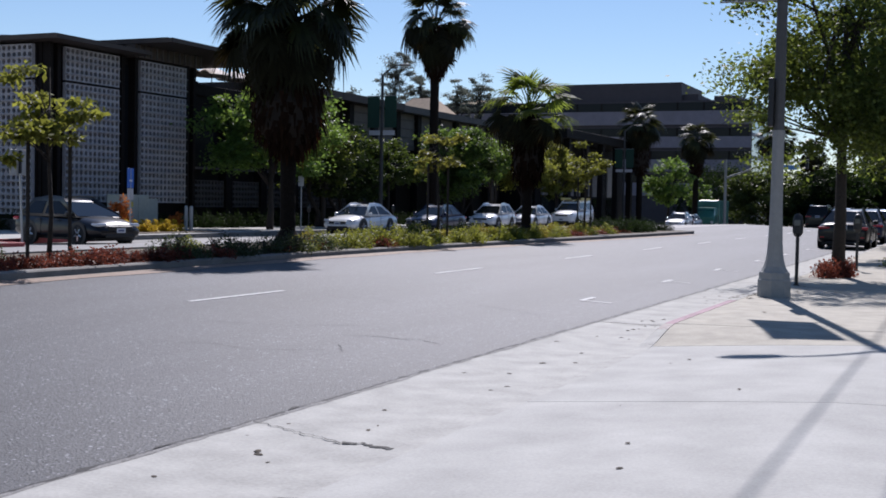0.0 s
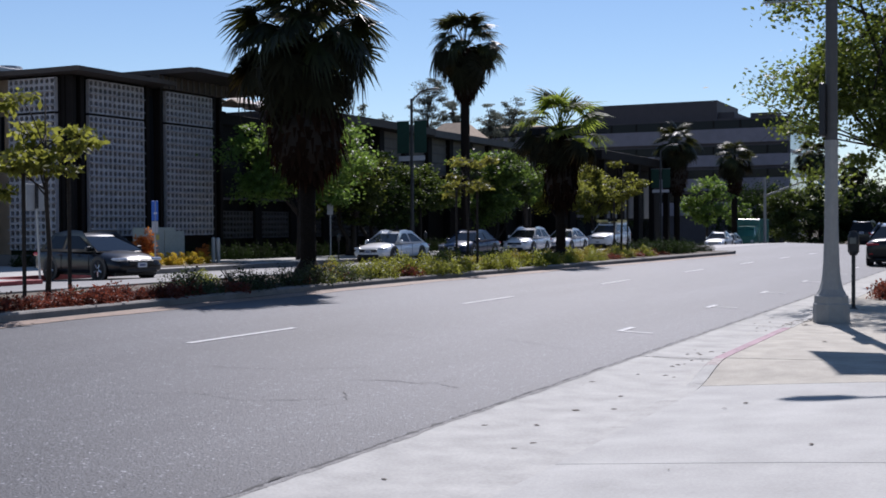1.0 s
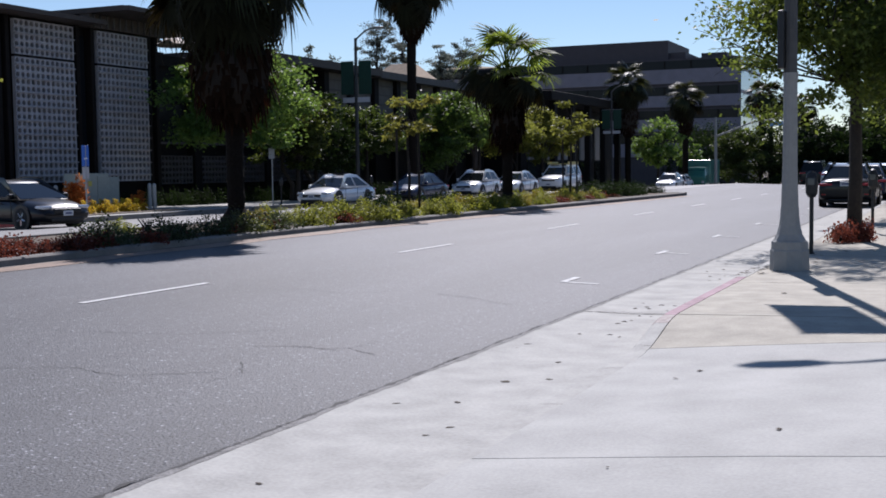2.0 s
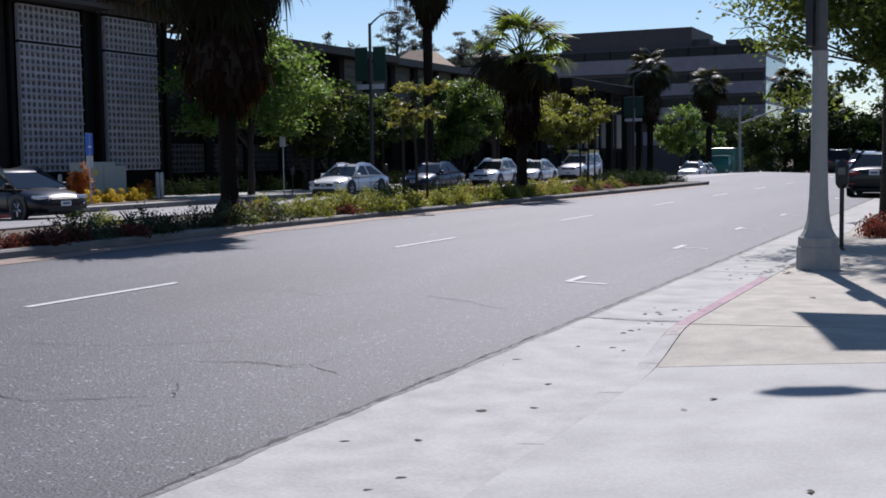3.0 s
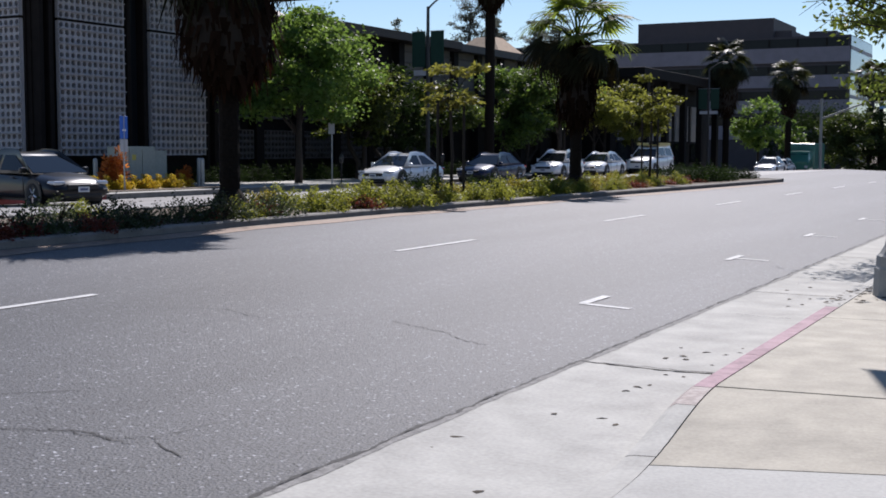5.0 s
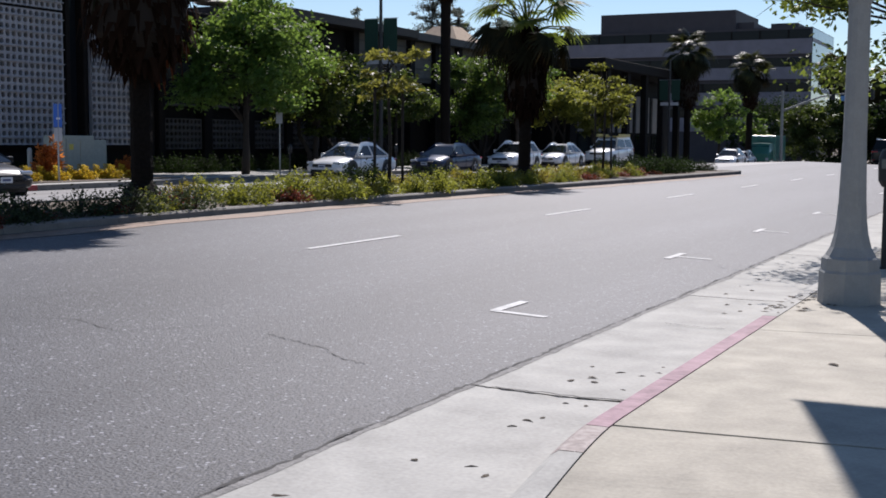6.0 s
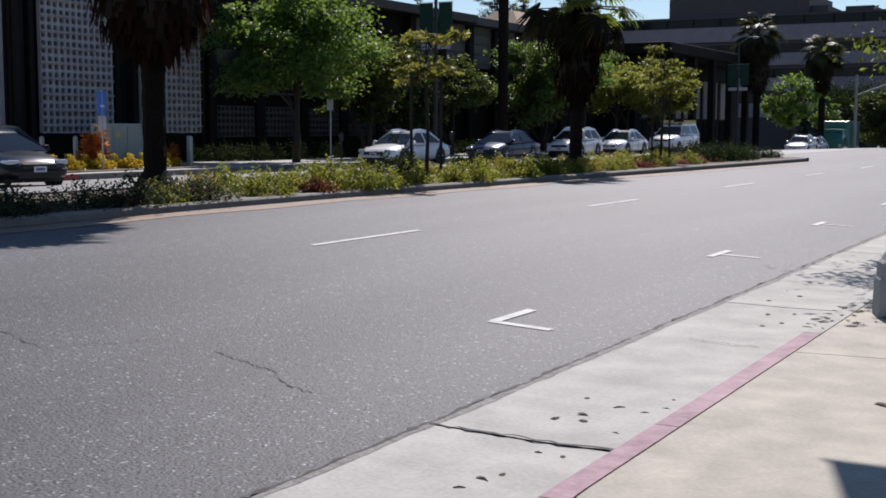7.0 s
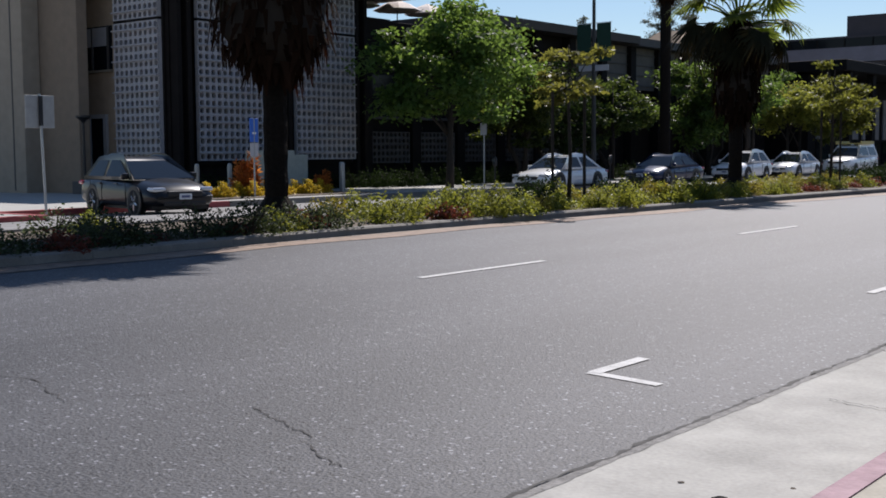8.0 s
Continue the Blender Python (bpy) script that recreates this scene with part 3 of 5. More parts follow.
# long low building behind the street trees
long_b = thing("long_building", "long dark low building behind the street trees", "building")
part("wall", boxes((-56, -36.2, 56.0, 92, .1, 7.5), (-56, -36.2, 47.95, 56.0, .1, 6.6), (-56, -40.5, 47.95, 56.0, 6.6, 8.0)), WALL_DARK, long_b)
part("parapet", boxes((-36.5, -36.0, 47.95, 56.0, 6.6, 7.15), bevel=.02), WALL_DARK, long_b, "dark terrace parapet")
part("roof", boxes((-57, -35.0, 56.0, 71.5, 7.5, 7.95)), ROOF, long_b, "dark flat overhanging roof")
part("roof", boxes((-57, -35.2, 71.7, 92, 7.45, 7.9)), WALL_GREY, long_b, "grey flat overhanging roof")
WALL_TAUPE = mat("taupe_stucco", (.13, .115, .1), .85, .18, 3.0, 25, .2)
part("upper_wall", boxes((-36.2, -36.0, 66.0, 92, 5.0, 7.45)), WALL_TAUPE, long_b, "taupe stucco upper wall")
for k in range(4):
    part("string_course", boxes((-36.0, -35.93, 66.0, 92, 5.2 + .6 * k, 5.26 + .6 * k)), WALL_GREY, long_b)
for k in range(13):
    y = 48.6 + 3.3 * k
    part("pier", boxes((-36.2, -35.7, y, y + .6, .1, 7.45 if y > 56 else 6.6), bevel=.02), WALL_DARK, long_b)
    w = part("window", boxes((-36.2, -36.12, y + .9, y + 3.0, 3.0, 4.8)), GLASS, long_b)
    part("sill", boxes((-36.2, -36.0, y + .8, y + 3.1, 2.88, 2.99)), WALL_GREY, w)
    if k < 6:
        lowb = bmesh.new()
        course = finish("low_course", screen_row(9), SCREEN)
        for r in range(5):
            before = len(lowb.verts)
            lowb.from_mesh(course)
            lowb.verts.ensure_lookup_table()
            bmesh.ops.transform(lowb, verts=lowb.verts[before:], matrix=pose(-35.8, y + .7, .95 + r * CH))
        # darker copy of the screen block: shade under the building put into its colour
        tagged(part("low_screen", lowb, mat("shade_toned_screen_block", (0.075, 0.07, 0.068), 0.85, 0.2, 1.5, 30.0, 0.3), long_b, "low screen of hollow blocks, shade put into its grey"), kind="stuff")
for x, y, r in ((-37.6, 50.2, 1.15), (-37.4, 52.9, 1.1), (-37.3, 55.0, 1.1)):
    um = thing("parasol", "pale parasol open on the roof terrace", "parasol", pose(x, y, 6.6), "terrace parasols")
    part("pole", lathe([(.2, 0), (.2, .05), (.025, .06), (.025, 1.75)], 8), DARK_METAL, um)
    part("canopy", lathe([(r, 1.3), (r, 1.34), (r * .55, 1.62), (.05, 1.82)], 8), mat("parasol_cloth", (.7, .62, .55), .8, .12, .6, 30, .1), um, "cream fabric canopy")
terrace = thing("roof_pavilion", "tan pitched roof of a pavilion on the roof", "building")
bm = bmesh.new()
for x0, x1, y0, y1, z0, z1 in ((-42.0, -37.5, 82, 87.5, 7.9, 9.5),):
    b = [bm.verts.new(p) for p in ((x0, y0, z0), (x1, y0, z0), (x1, y1, z0), (x0, y1, z0))]
    t = [bm.verts.new(p) for p in ((x0 + 1.5, y0 + 2, z1), (x1 - 1.5, y0 + 2, z1), (x1 - 1.5, y1 - 2, z1), (x0 + 1.5, y1 - 2, z1))]
    bm.faces.new(t)
    for i in range(4):
        bm.faces.new((b[i], b[(i + 1) % 4], t[(i + 1) % 4], t[i]))
part("roof", bm, ROOF_TAN, terrace)

# porticoed building
portico = thing("portico_building", "pale panelled building with tall dark columns and flat canopy", "building")
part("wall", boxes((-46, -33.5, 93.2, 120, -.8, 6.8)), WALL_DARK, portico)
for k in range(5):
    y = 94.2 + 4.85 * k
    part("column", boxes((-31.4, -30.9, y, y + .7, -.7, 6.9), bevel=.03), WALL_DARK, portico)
    part("panel", boxes((-33.5, -33.4, y + .5, y + 4.3, 2.2, 5.4)), mat("panel_stucco", (.3, .28, .27), .85, .15, 2, 25, .2), portico, "pale wall panel")
    part("window", boxes((-33.5, -33.42, y + .5, y + 4.3, .3, 2.0)), GLASS, portico)
part("canopy", boxes((-46, -30.6, 92.6, 117, 6.9, 7.66), bevel=.05), WALL_DARK, portico, "dark flat canopy roof")

# big office building at the end of the street
tower = thing("large_office_building", "large dark grey office building with pale horizontal bands", "building")
BX, BY = -30.7, 180.0
part("wall", boxes((-95, BX, BY, 199, -2.4, 17.6)), mat("charcoal_wall", (0.05, 0.044, 0.052), 0.7, .15, 6, 6, .1), tower)
for k, (z0, z1) in enumerate(((3.0, 5.0), (6.8, 8.6), (10.4, 12.1), (13.9, 16.0))):
    part("band", boxes((-95, BX - .02, BY - .35, BY - .01, z0, z1)), mat("band_concrete", (0.2, 0.19, 0.225), .8, .12, 6, 6, .1), tower, "pale concrete spandrel band")
    part("window_band", boxes((-95, BX - .3, BY - .06, BY - .005, z1 + .02, z1 + 1.3)), GLASS, tower, "dark glass window band")
    for j in range(16):
        x = -94 + 4 * j
        part("mullion", boxes((x, x + .2, BY - .12, BY - .06, z1 + .02, z1 + 1.3)), WALL_DARK, tower)
part("glass_side", boxes((BX, BX + .06, BY + .3, 198.5, 1, 17.5)), GLASS_BLUE, tower, "blue reflecting glass end wall")
for j in range(5):
    part("mullion", boxes((BX + .06, BX + .12, BY + .2, 198.5, 3.4 * j + 2.0, 3.4 * j + 2.5)), WALL_PALE, tower)
part("penthouse", boxes((-62, -41.6, BY + 1, 196, 17.6, 20.5), (-62, -39.2, BY + 2, 196, 17.6, 18.7)), mat("charcoal_wall", (0.05, 0.044, 0.052)), tower, "dark rooftop storey")
part("penthouse", boxes((-37.2, -33.4, BY + 4, 194, 17.6, 18.6)), mat("charcoal_wall", (0.05, 0.044, 0.052)), tower, "dark rooftop storey")

# ---- plants ----
def limb_tree(name, label, at, height, trunk_h, crown, leaf_n, leaf_size, material, seed, clumps=60, trunk_r=0.09, stakes=0, flat=1.0, multi=1, hang=0.3, lean=0.0):
    """A tree with tapered trunk, limbs and a crown of clumped leaves. crown: half widths x, y, z."""
    fall_z = dip(at[1])
    at, height, trunk_h = (at[0], at[1], at[2] + fall_z), height - fall_z, trunk_h - fall_z
    if at[1] > 140 and name == "street_tree":
        trunk_h, crown = .7, (crown[0], crown[1], height * .5)
    rng = np.random.default_rng(seed)
    rr = random.Random(seed)
    ob = thing(name, label, "tree", Matrix.Translation(at))
    bm = bmesh.new()
    cz = height - crown[2]
    ends = []
    for m in range(multi):
        off = Vector((rr.uniform(-.25, .25), rr.uniform(-.25, .25), 0)) * (multi > 1)
        top = Vector((lean + rr.uniform(-.15, .15), rr.uniform(-.15, .15), 0)) + off * 3
        pts = [off, off + Vector((0.02, .03, trunk_h * .5)), top * .6 + off + Vector((0, 0, trunk_h)), top + Vector((0, 0, cz + crown[2] * .5))]
        tube(bm, pts, [trunk_r * 1.25, trunk_r, trunk_r * .85, trunk_r * .2], 8)
        ends.append((pts[2], pts[3]))
    cl = []
    lobes = []
    for k in range(9):
        d = rng.normal(size=3)
        d /= np.linalg.norm(d)
        lobes.append((d * (.45 + .22 * rng.random()), .3 + .26 * rng.random()))
    lobes.append((np.zeros(3), .5))
    for k in range(clumps):
        d = rng.normal(size=3)
        d /= np.linalg.norm(d)
        at_lobe, size = lobes[k % len(lobes)] if at[1] < 95 and material is not LEAF_DARK else (np.zeros(3), 1.0)
        p = np.array([lean, 0, cz]) + (at_lobe + d * size * rng.random() ** .4) * np.array(crown)
        if p[2] < trunk_h * 0.85:
            p[2] = trunk_h * 0.85 + rng.random() * .4
        cl.append(p)
    cl = np.array(cl)
    for k in range(0, clumps, max(1, clumps // 22)):
        a, b = ends[k % len(ends)]
        f = rr.random() * .8
        s = a.lerp(b, f)
        e = Vector(cl[k])
        mid = s.lerp(e, .5) + Vector((0, 0, .12 * (e - s).length))
        tube(bm, [s, mid, e], [trunk_r * .4, trunk_r * .25, trunk_r * .08], 5)
    part("trunk", bm, BARK, ob, smooth=True)
    which = rng.integers(0, clumps, leaf_n)
    spread = 0.085 * (crown[0] + crown[2]) * (0.5 + 0.9 * rng.random(clumps))
    c = cl[which] + rng.normal(size=(leaf_n, 3)) * spread[which][:, None] * np.array([1, 1, .55 * flat]) * .62
    sz = leaf_size * (0.6 + 0.8 * rng.random(leaf_n))
    crown_ob = new("crown", leaves_mesh("crown", c, sz, rng, material, hang))
    crown_ob.parent = ob
    for k in range(stakes):
        x = (-.28, .28)[k % 2]
        part("stake", pipe([(x * .6, x, 0), (x * .6, x, 2.1)], .03, 6), BARK, ob, "brown wooden support stake")
    return ob


def fan_frond(rng, radius, blades=26, hang=0.35):
    """A fan palm leaf at the origin, pointing along +x: stalk, and blades round its end that split and droop."""
    bm = bmesh.new()
    st = radius * 0.64
    tube(bm, [(0, 0, 0), (st * .5, 0, .06 * radius), (st, 0, .03 * radius)], [.03, .022, .016], 4, False)
    hub = Vector((st, 0, .03 * radius))
    bend = Matrix.Rotation(radians(18 + 40 * hang), 3, 'Y')
    for k in range(blades):
        a = math.pi * 0.64 * (2 * k / (blades - 1) - 1)
        L = radius * (0.4 - 0.08 * abs(a) / 2.7) * rng.uniform(.8, 1.12)
        d = bend @ Vector((math.cos(a), math.sin(a), -.25 * abs(math.sin(a))))
        s = bend @ Vector((-math.sin(a), math.cos(a), 0))
        w = L * 0.05
        fold = 0.035 * (1 if k % 2 else -1)
        quarter = hub + d * L * .26
        m1 = hub + d * L * .5 + Vector((0, 0, fold - hang * L * .06))
        m2 = hub + d * L * .78 + Vector((0, 0, fold * .5 - hang * L * .26))
        tip = hub + d * L * .95 + Vector((rng.uniform(-.03, .03), rng.uniform(-.03, .03), -hang * L * rng.uniform(.5, 1.1)))
        rows = [[bm.verts.new(hub)]] + [[bm.verts.new(p + s * w * q), bm.verts.new(p - s * w * q)] for p, q in ((quarter, .95), (m1, 1.35), (m2, .75))] + [[bm.verts.new(tip)]]
        bm.faces.new((rows[0][0], rows[1][1], rows[1][0]))
        for p, q in zip(rows[1:3], rows[2:4]):
            bm.faces.new((p[0], p[1], q[1], q[0]))
        bm.faces.new((rows[3][0], rows[3][1], rows[4][0]))
    return bm


FRONDS = []
for k in range(5):
    rr = random.Random(40 + k)
    FRONDS.append((finish("frond", fan_frond(rr, 2.0, 28, 0.25 + .15 * k), FROND), finish("frond", fan_frond(rr, 2.0, 26, 0.5 + .15 * k), FROND_OLD), finish("frond", fan_frond(rr, 2.0, 24, 0.15 + .1 * k), FROND_BRIGHT)))


def fan_palm(label, at, crown_z, radius, skirt0, skirt_w, trunk_r, n, seed, lean=(0, 0), tops=1.0, fall=142, bright=False):
    fall_z = dip(at[1])
    at, crown_z, skirt0 = (at[0], at[1], at[2] + fall_z), crown_z - fall_z, skirt0 - fall_z
    rr = random.Random(seed)
    ob = thing("fan_palm", label, "palm tree", Matrix.Translation(at), "fan palms along the street")
    top = Vector((lean[0], lean[1], crown_z))
    base = [Vector((0, 0, -.05)), Vector((lean[0] * .1, lean[1] * .1, .25)), top * .4, top]
    bm = tube(bmesh.new(), [base[0], base[1]] + [base[1].lerp(top, t) for t in span(0.04, 1, 22)], [trunk_r * 2.5, trunk_r * 1.75] + [trunk_r * (1 + .07 * (k % 2)) for k in range(23)], 12)
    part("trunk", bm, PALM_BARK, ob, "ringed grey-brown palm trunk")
    # skirt of dead leaves, hanging in layers
    rng = np.random.default_rng(seed)
    m = int(1500 * max(.6, skirt_w))
    h = crown_z - skirt0
    t = rng.random(m)
    prof = np.interp(t, [0, .08, .25, .5, .75, 1], [.4, .74, 1, .95, .66, .5]) * skirt_w
    ang = rng.random(m) * 2 * math.pi
    r = prof * (0.6 + .42 * rng.random(m))
    axis = np.outer(skirt0 / crown_z + t * h / crown_z, np.array(top))
    c = np.stack([axis[:, 0] + r * np.cos(ang), axis[:, 1] + r * np.sin(ang), skirt0 + t * h + .2], 1)
    d = np.stack([np.cos(ang) * .12, np.sin(ang) * .12, -np.ones(m)], 1) + rng.normal(size=(m, 3)) * .14
    L = (0.16 + .22 * rng.random(m))[:, None]
    s = np.stack([-np.sin(ang), np.cos(ang), np.zeros(m)], 1) * (0.03 + .05 * rng.random(m))[:, None]
    v = np.stack([c - s, c + s, c + d * L + s * .2, c + d * L - s * .2], 1).reshape(-1, 3)
    me = bpy.data.meshes.new("skirt")
    me.from_pydata(v.tolist(), [], np.arange(4 * m).reshape(-1, 4).tolist())
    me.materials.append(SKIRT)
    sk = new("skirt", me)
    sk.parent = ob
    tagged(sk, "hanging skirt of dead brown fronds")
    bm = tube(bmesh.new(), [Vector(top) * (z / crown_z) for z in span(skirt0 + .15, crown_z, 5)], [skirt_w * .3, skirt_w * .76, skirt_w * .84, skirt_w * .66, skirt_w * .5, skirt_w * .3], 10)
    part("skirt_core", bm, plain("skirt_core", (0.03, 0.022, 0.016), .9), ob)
    for k in range(n):
        u = (k + .5) / n
        el = 88 - fall * u ** 0.8 + rr.uniform(-9, 9)
        az = k * 137.5 + rr.uniform(-15, 15)
        sc = radius / 2.0 * rr.uniform(.85, 1.1) * (tops if el > 30 else 1)
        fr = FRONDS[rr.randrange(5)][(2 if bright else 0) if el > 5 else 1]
        droop = rr.uniform(8, 30) if el < 40 else rr.uniform(0, 10)
        mtx = Matrix.Translation(top + Vector((0, 0, .15 * math.sin(radians(el))))) @ pose(0, 0, 0, 0, 0, az) @ pose(0, 0, 0, 0, -el, 0) @ pose(0, 0, 0, rr.uniform(-35, 35), droop * .3, 0) @ Matrix.Diagonal((sc, sc, sc, 1))
        piece("frond", fr, ob, mtx)
    return ob


fan_palm("tall fan palm with a thick skirt in the median", (-13.75, 22.5, .34), 4.75, 1.85, 1.95, 0.9, .165, 66, 1, (-.1, .1), 1.08, 118)
fan_palm("stocky green fan palm with a short brown skirt in the median", (-13.85, 37.8, .34), 3.95, 1.75, 1.62, .62, .16, 34, 2, (.05, 0), 1.05, 112, True)
fan_palm("very tall fan palm behind the parked cars", (-28.9, 62.9, FZ), 11.5, 2.5, 8.4, .8, .25, 54, 3)
fan_palm("tall fan palm in the median, its crown hanging over", (-15.95, 14.5, .33), 6.1, 2.0, 3.4, .75, .19, 60, 4)
fan_palm("distant fan palm beside the crossing", (-29.6, 112, FZ), 8.9, 2.5, 4.3, 1.1, .28, 50, 5)
fan_palm("distant fan palm beside the crossing", (-26.1, 121, FZ), 7.9, 2.3, 4.4, .9, .28, 46, 6)
fan_palm("distant slender fan palm beyond the crossing", (-22.0, 150, 0), 9.2, 2.6, 7.0, .5, .24, 50, 7)
fan_palm("distant slender fan palm beyond the crossing", (-19.2, 158, 0), 8.4, 2.4, 6.5, .4, .24, 44, 8)
fan_palm("distant slender fan palm beyond the crossing", (-25.2, 163, 0), 10.2, 2.6, 8, .5, .24, 50, 9)

G = "street trees"
limb_tree("street_tree", "large broad street tree with bright green leaves", (-30.2, 47.5, FZ), 7.35, 1.9, (3.7, 3.8, 2.6), 22000, .21, LEAF_BIG, 11, 130, .13, multi=2)
limb_tree("street_tree", "dense dark green street tree behind the cars", (-31.5, 54.6, FZ), 6.0, 1.6, (2.4, 2.8, 2.3), 9000, .2, LEAF_OLIVE, 12, 60, .13, multi=2)
limb_tree("street_tree", "dense dark green street tree behind the cars", (-32.5, 58.5, FZ), 5.6, 1.4, (2.4, 2.6, 2.3), 7000, .2, LEAF_DARK, 13, 60, .13, multi=2)
limb_tree("street_tree", "green street tree with several stems beside the building", (-31.0, 70.0, FZ), 7.0, 1.8, (3.1, 3.8, 2.7), 15000, .22, LEAF_BIG, 14, 80, .13, multi=3)
limb_tree("street_tree", "green street tree with several stems beside the building", (-31.5, 77.5, FZ), 6.8, 1.6, (3.0, 3.6, 2.6), 14000, .23, LEAF_BIG, 15, 70, .13, multi=3)
limb_tree("street_tree", "yellow-green street tree beside the pale building", (-30.0, 88.5, FZ), 6.6, 1.4, (2.8, 4.2, 2.6), 14000, .24, LEAF_YOUNG, 16, 70, .13)
limb_tree("street_tree", "round green tree near the crossing", (-27.6, 115.5, FZ), 6.4, 1.4, (2.4, 2.4, 2.7), 7000, .26, LEAF_BIG, 17, 60, .13)
limb_tree("street_tree", "small round green tree near the crossing", (-27.0, 128, FZ), 4.4, 1.2, (1.7, 1.7, 1.7), 3500, .26, LEAF_BIG, 18, 36, .1)
limb_tree("street_tree", "broad clipped green tree beyond the crossing", (-23.2, 150, 0), 6.6, 1.0, (5.5, 4, 3.0), 20000, .34, LEAF_MID, 19, 120, .2)
limb_tree("street_tree", "dark broad tree beyond the crossing", (-16.5, 152, 0), 6.0, .8, (5.5, 4, 3.0), 14000, .48, LEAF_DARK, 20, 120, .2)
limb_tree("street_tree", "dark broad tree beyond the crossing", (-10.5, 165, 0), 6.5, 1.2, (6.5, 4, 3.2), 14000, .5, LEAF_DARK, 21, 120, .2)
limb_tree("street_tree", "dark broad tree beyond the crossing", (-1.5, 172, 0), 7.5, 1.2, (7, 4, 3.4), 14000, .5, LEAF_DARK, 22, 120, .2)
limb_tree("street_tree", "dark broad tree beyond the crossing", (-33, 168, 0), 7.5, 1.2, (7, 4, 3.6), 9000, .34, LEAF_DARK, 29, 80, .2)
limb_tree("street_tree", "dark leafy street tree with several stems behind the cars", (-32.3, 63.5, FZ), 6.0, 1.5, (2.5, 3.0, 2.3), 9000, .22, LEAF_MID, 90, 70, .12, multi=3)
limb_tree("street_tree", "mid-green street tree with several stems behind the cars", (-32.0, 74.0, FZ), 6.2, 1.5, (2.6, 3.2, 2.4), 10000, .23, LEAF_MID, 91, 70, .12, multi=3)
limb_tree("street_tree", "yellow-green street tree behind the parked cars", (-31.0, 83.5, FZ), 6.9, 1.4, (2.7, 3.4, 2.7), 12000, .24, LEAF_YOUNG, 92, 80, .12, multi=2)
YG = "young staked median tree with sparse yellow-green leaves"
limb_tree("young_tree", YG, (-13.3, 14.7, .36), 3.7, 1.5, (1.05, 1.05, 1.3), 1700, .13, LEAF_YOUNG, 23, 20, .035, 2, .3)
limb_tree("young_tree", YG, (-13.35, 29.5, .36), 3.4, 1.8, (.95, .95, .85), 1300, .12, LEAF_BRONZE, 24, 18, .035, 2, .35)
limb_tree("young_tree", YG, (-13.6, 43.5, .36), 3.7, 1.9, (1.25, 1.25, .95), 1500, .14, LEAF_YOUNG, 25, 20, .04, 2, .35)
near_tree = limb_tree("street_tree", "slender pavement tree with an airy green crown", (-2.45, 24.3, .15), 7.4, 2.3, (2.5, 2.3, 2.75), 32000, .098, LEAF_OLIVE, 26, 160, .11, lean=.1)
for tip, mid in (((-2.65, -.5, 3.7), (-1.6, -.3, 3.2)), ((-2.2, -.6, 3.05), (-1.4, -.35, 2.95)), ((-2.45, -.2, 3.35), (-1.5, -.1, 3.3))):
    bm = pipe([(-.25, 0, 2.7), mid, ((mid[0] + tip[0]) / 2, mid[1] - .1, (mid[2] + tip[2]) / 2 + .05), tip], [.022, .012, .008, .003], 5)
    for k in range(4):
        a = Vector(mid).lerp(Vector(tip), .2 + .2 * k)
        tube(bm, [a, a + Vector((-.22, .1 * (-1) ** k, .18 * (-1) ** k))], [.005, .002], 4)
    part("bare_twig", bm, BARK, near_tree, "thin bare twig")
limb_tree("street_tree", "leafy pavement tree beyond the meters", (-2.0, 34.0, .15), 6.8, 1.8, (2.5, 2.8, 2.6), 17000, .17, LEAF_OLIVE, 27, 70, .1)
limb_tree("street_tree", "leafy pavement tree beyond the meters", (-1.6, 46.0, .15), 6.8, 1.8, (2.6, 3.4, 2.7), 15000, .17, LEAF_DARK, 28, 80, .1)
limb_tree("street_tree", "leafy pavement tree beyond the meters", (-1.6, 60.0, .15), 7.5, 1.8, (3.0, 4.5, 3.2), 13000, .21, LEAF_DARK, 30, 60, .12)
limb_tree("street_tree", "leafy pavement tree beyond the meters", (-1.5, 80.0, .15), 8, 1.8, (3, 6, 3.4), 7000, .24, LEAF_DARK, 31, 60, .14)
for k, (x, y, h, s) in enumerate(((-85.2, 170, 26.8, 2.6), (-81.5, 172, 24, 2.2), (-74.4, 170, 21.8, 1.9), (-70.5, 170, 22.0, 2.0), (-96, 150, 21, 3), (-100, 108, 17, 5))):
    limb_tree("eucalyptus", "tall distant eucalyptus with tufted grey-green crown", (x, y, -.3), h, h * .6, (s * 1.2, s * 1.2, h * .2), 6500, .26, LEAF_FAR, 50 + k, 44, .25, flat=.7)
for k, (x, y, h) in enumerate(((-65.4, 115, 15.4), (-63.3, 115.5, 14.7), (-62.2, 115, 14.3))):
    limb_tree("conifer", "distant narrow conifer above the rooftops", (x, y, -.3), h, h * .5, (.7, .7, h * .26), 1600, .3, LEAF_FAR, 60 + k, 24, .2)
# unseen wall, added to close the bright gap behind the right-hand trees
right_wall = part("wall_right", boxes((6.0, 14, 27, 175, -2, 6.5)), WALL_GREY)
tagged(right_wall, "plain grey wall added to close the right side", "wall", kind="structure")
for k, (x, y, h) in enumerate(((1.5, 100, 7), (0.5, 122, 7.5), (-4.5, 178, 8), (-14, 182, 9), (5, 150, 8), (-22, 185, 9))):
    limb_tree("street_tree", "dark leafy tree at the far end of the street", (x, y, 0), h, 1.2, (5, 4, h * .45), 11000, .48, LEAF_DARK, 80 + k, 100, .15)
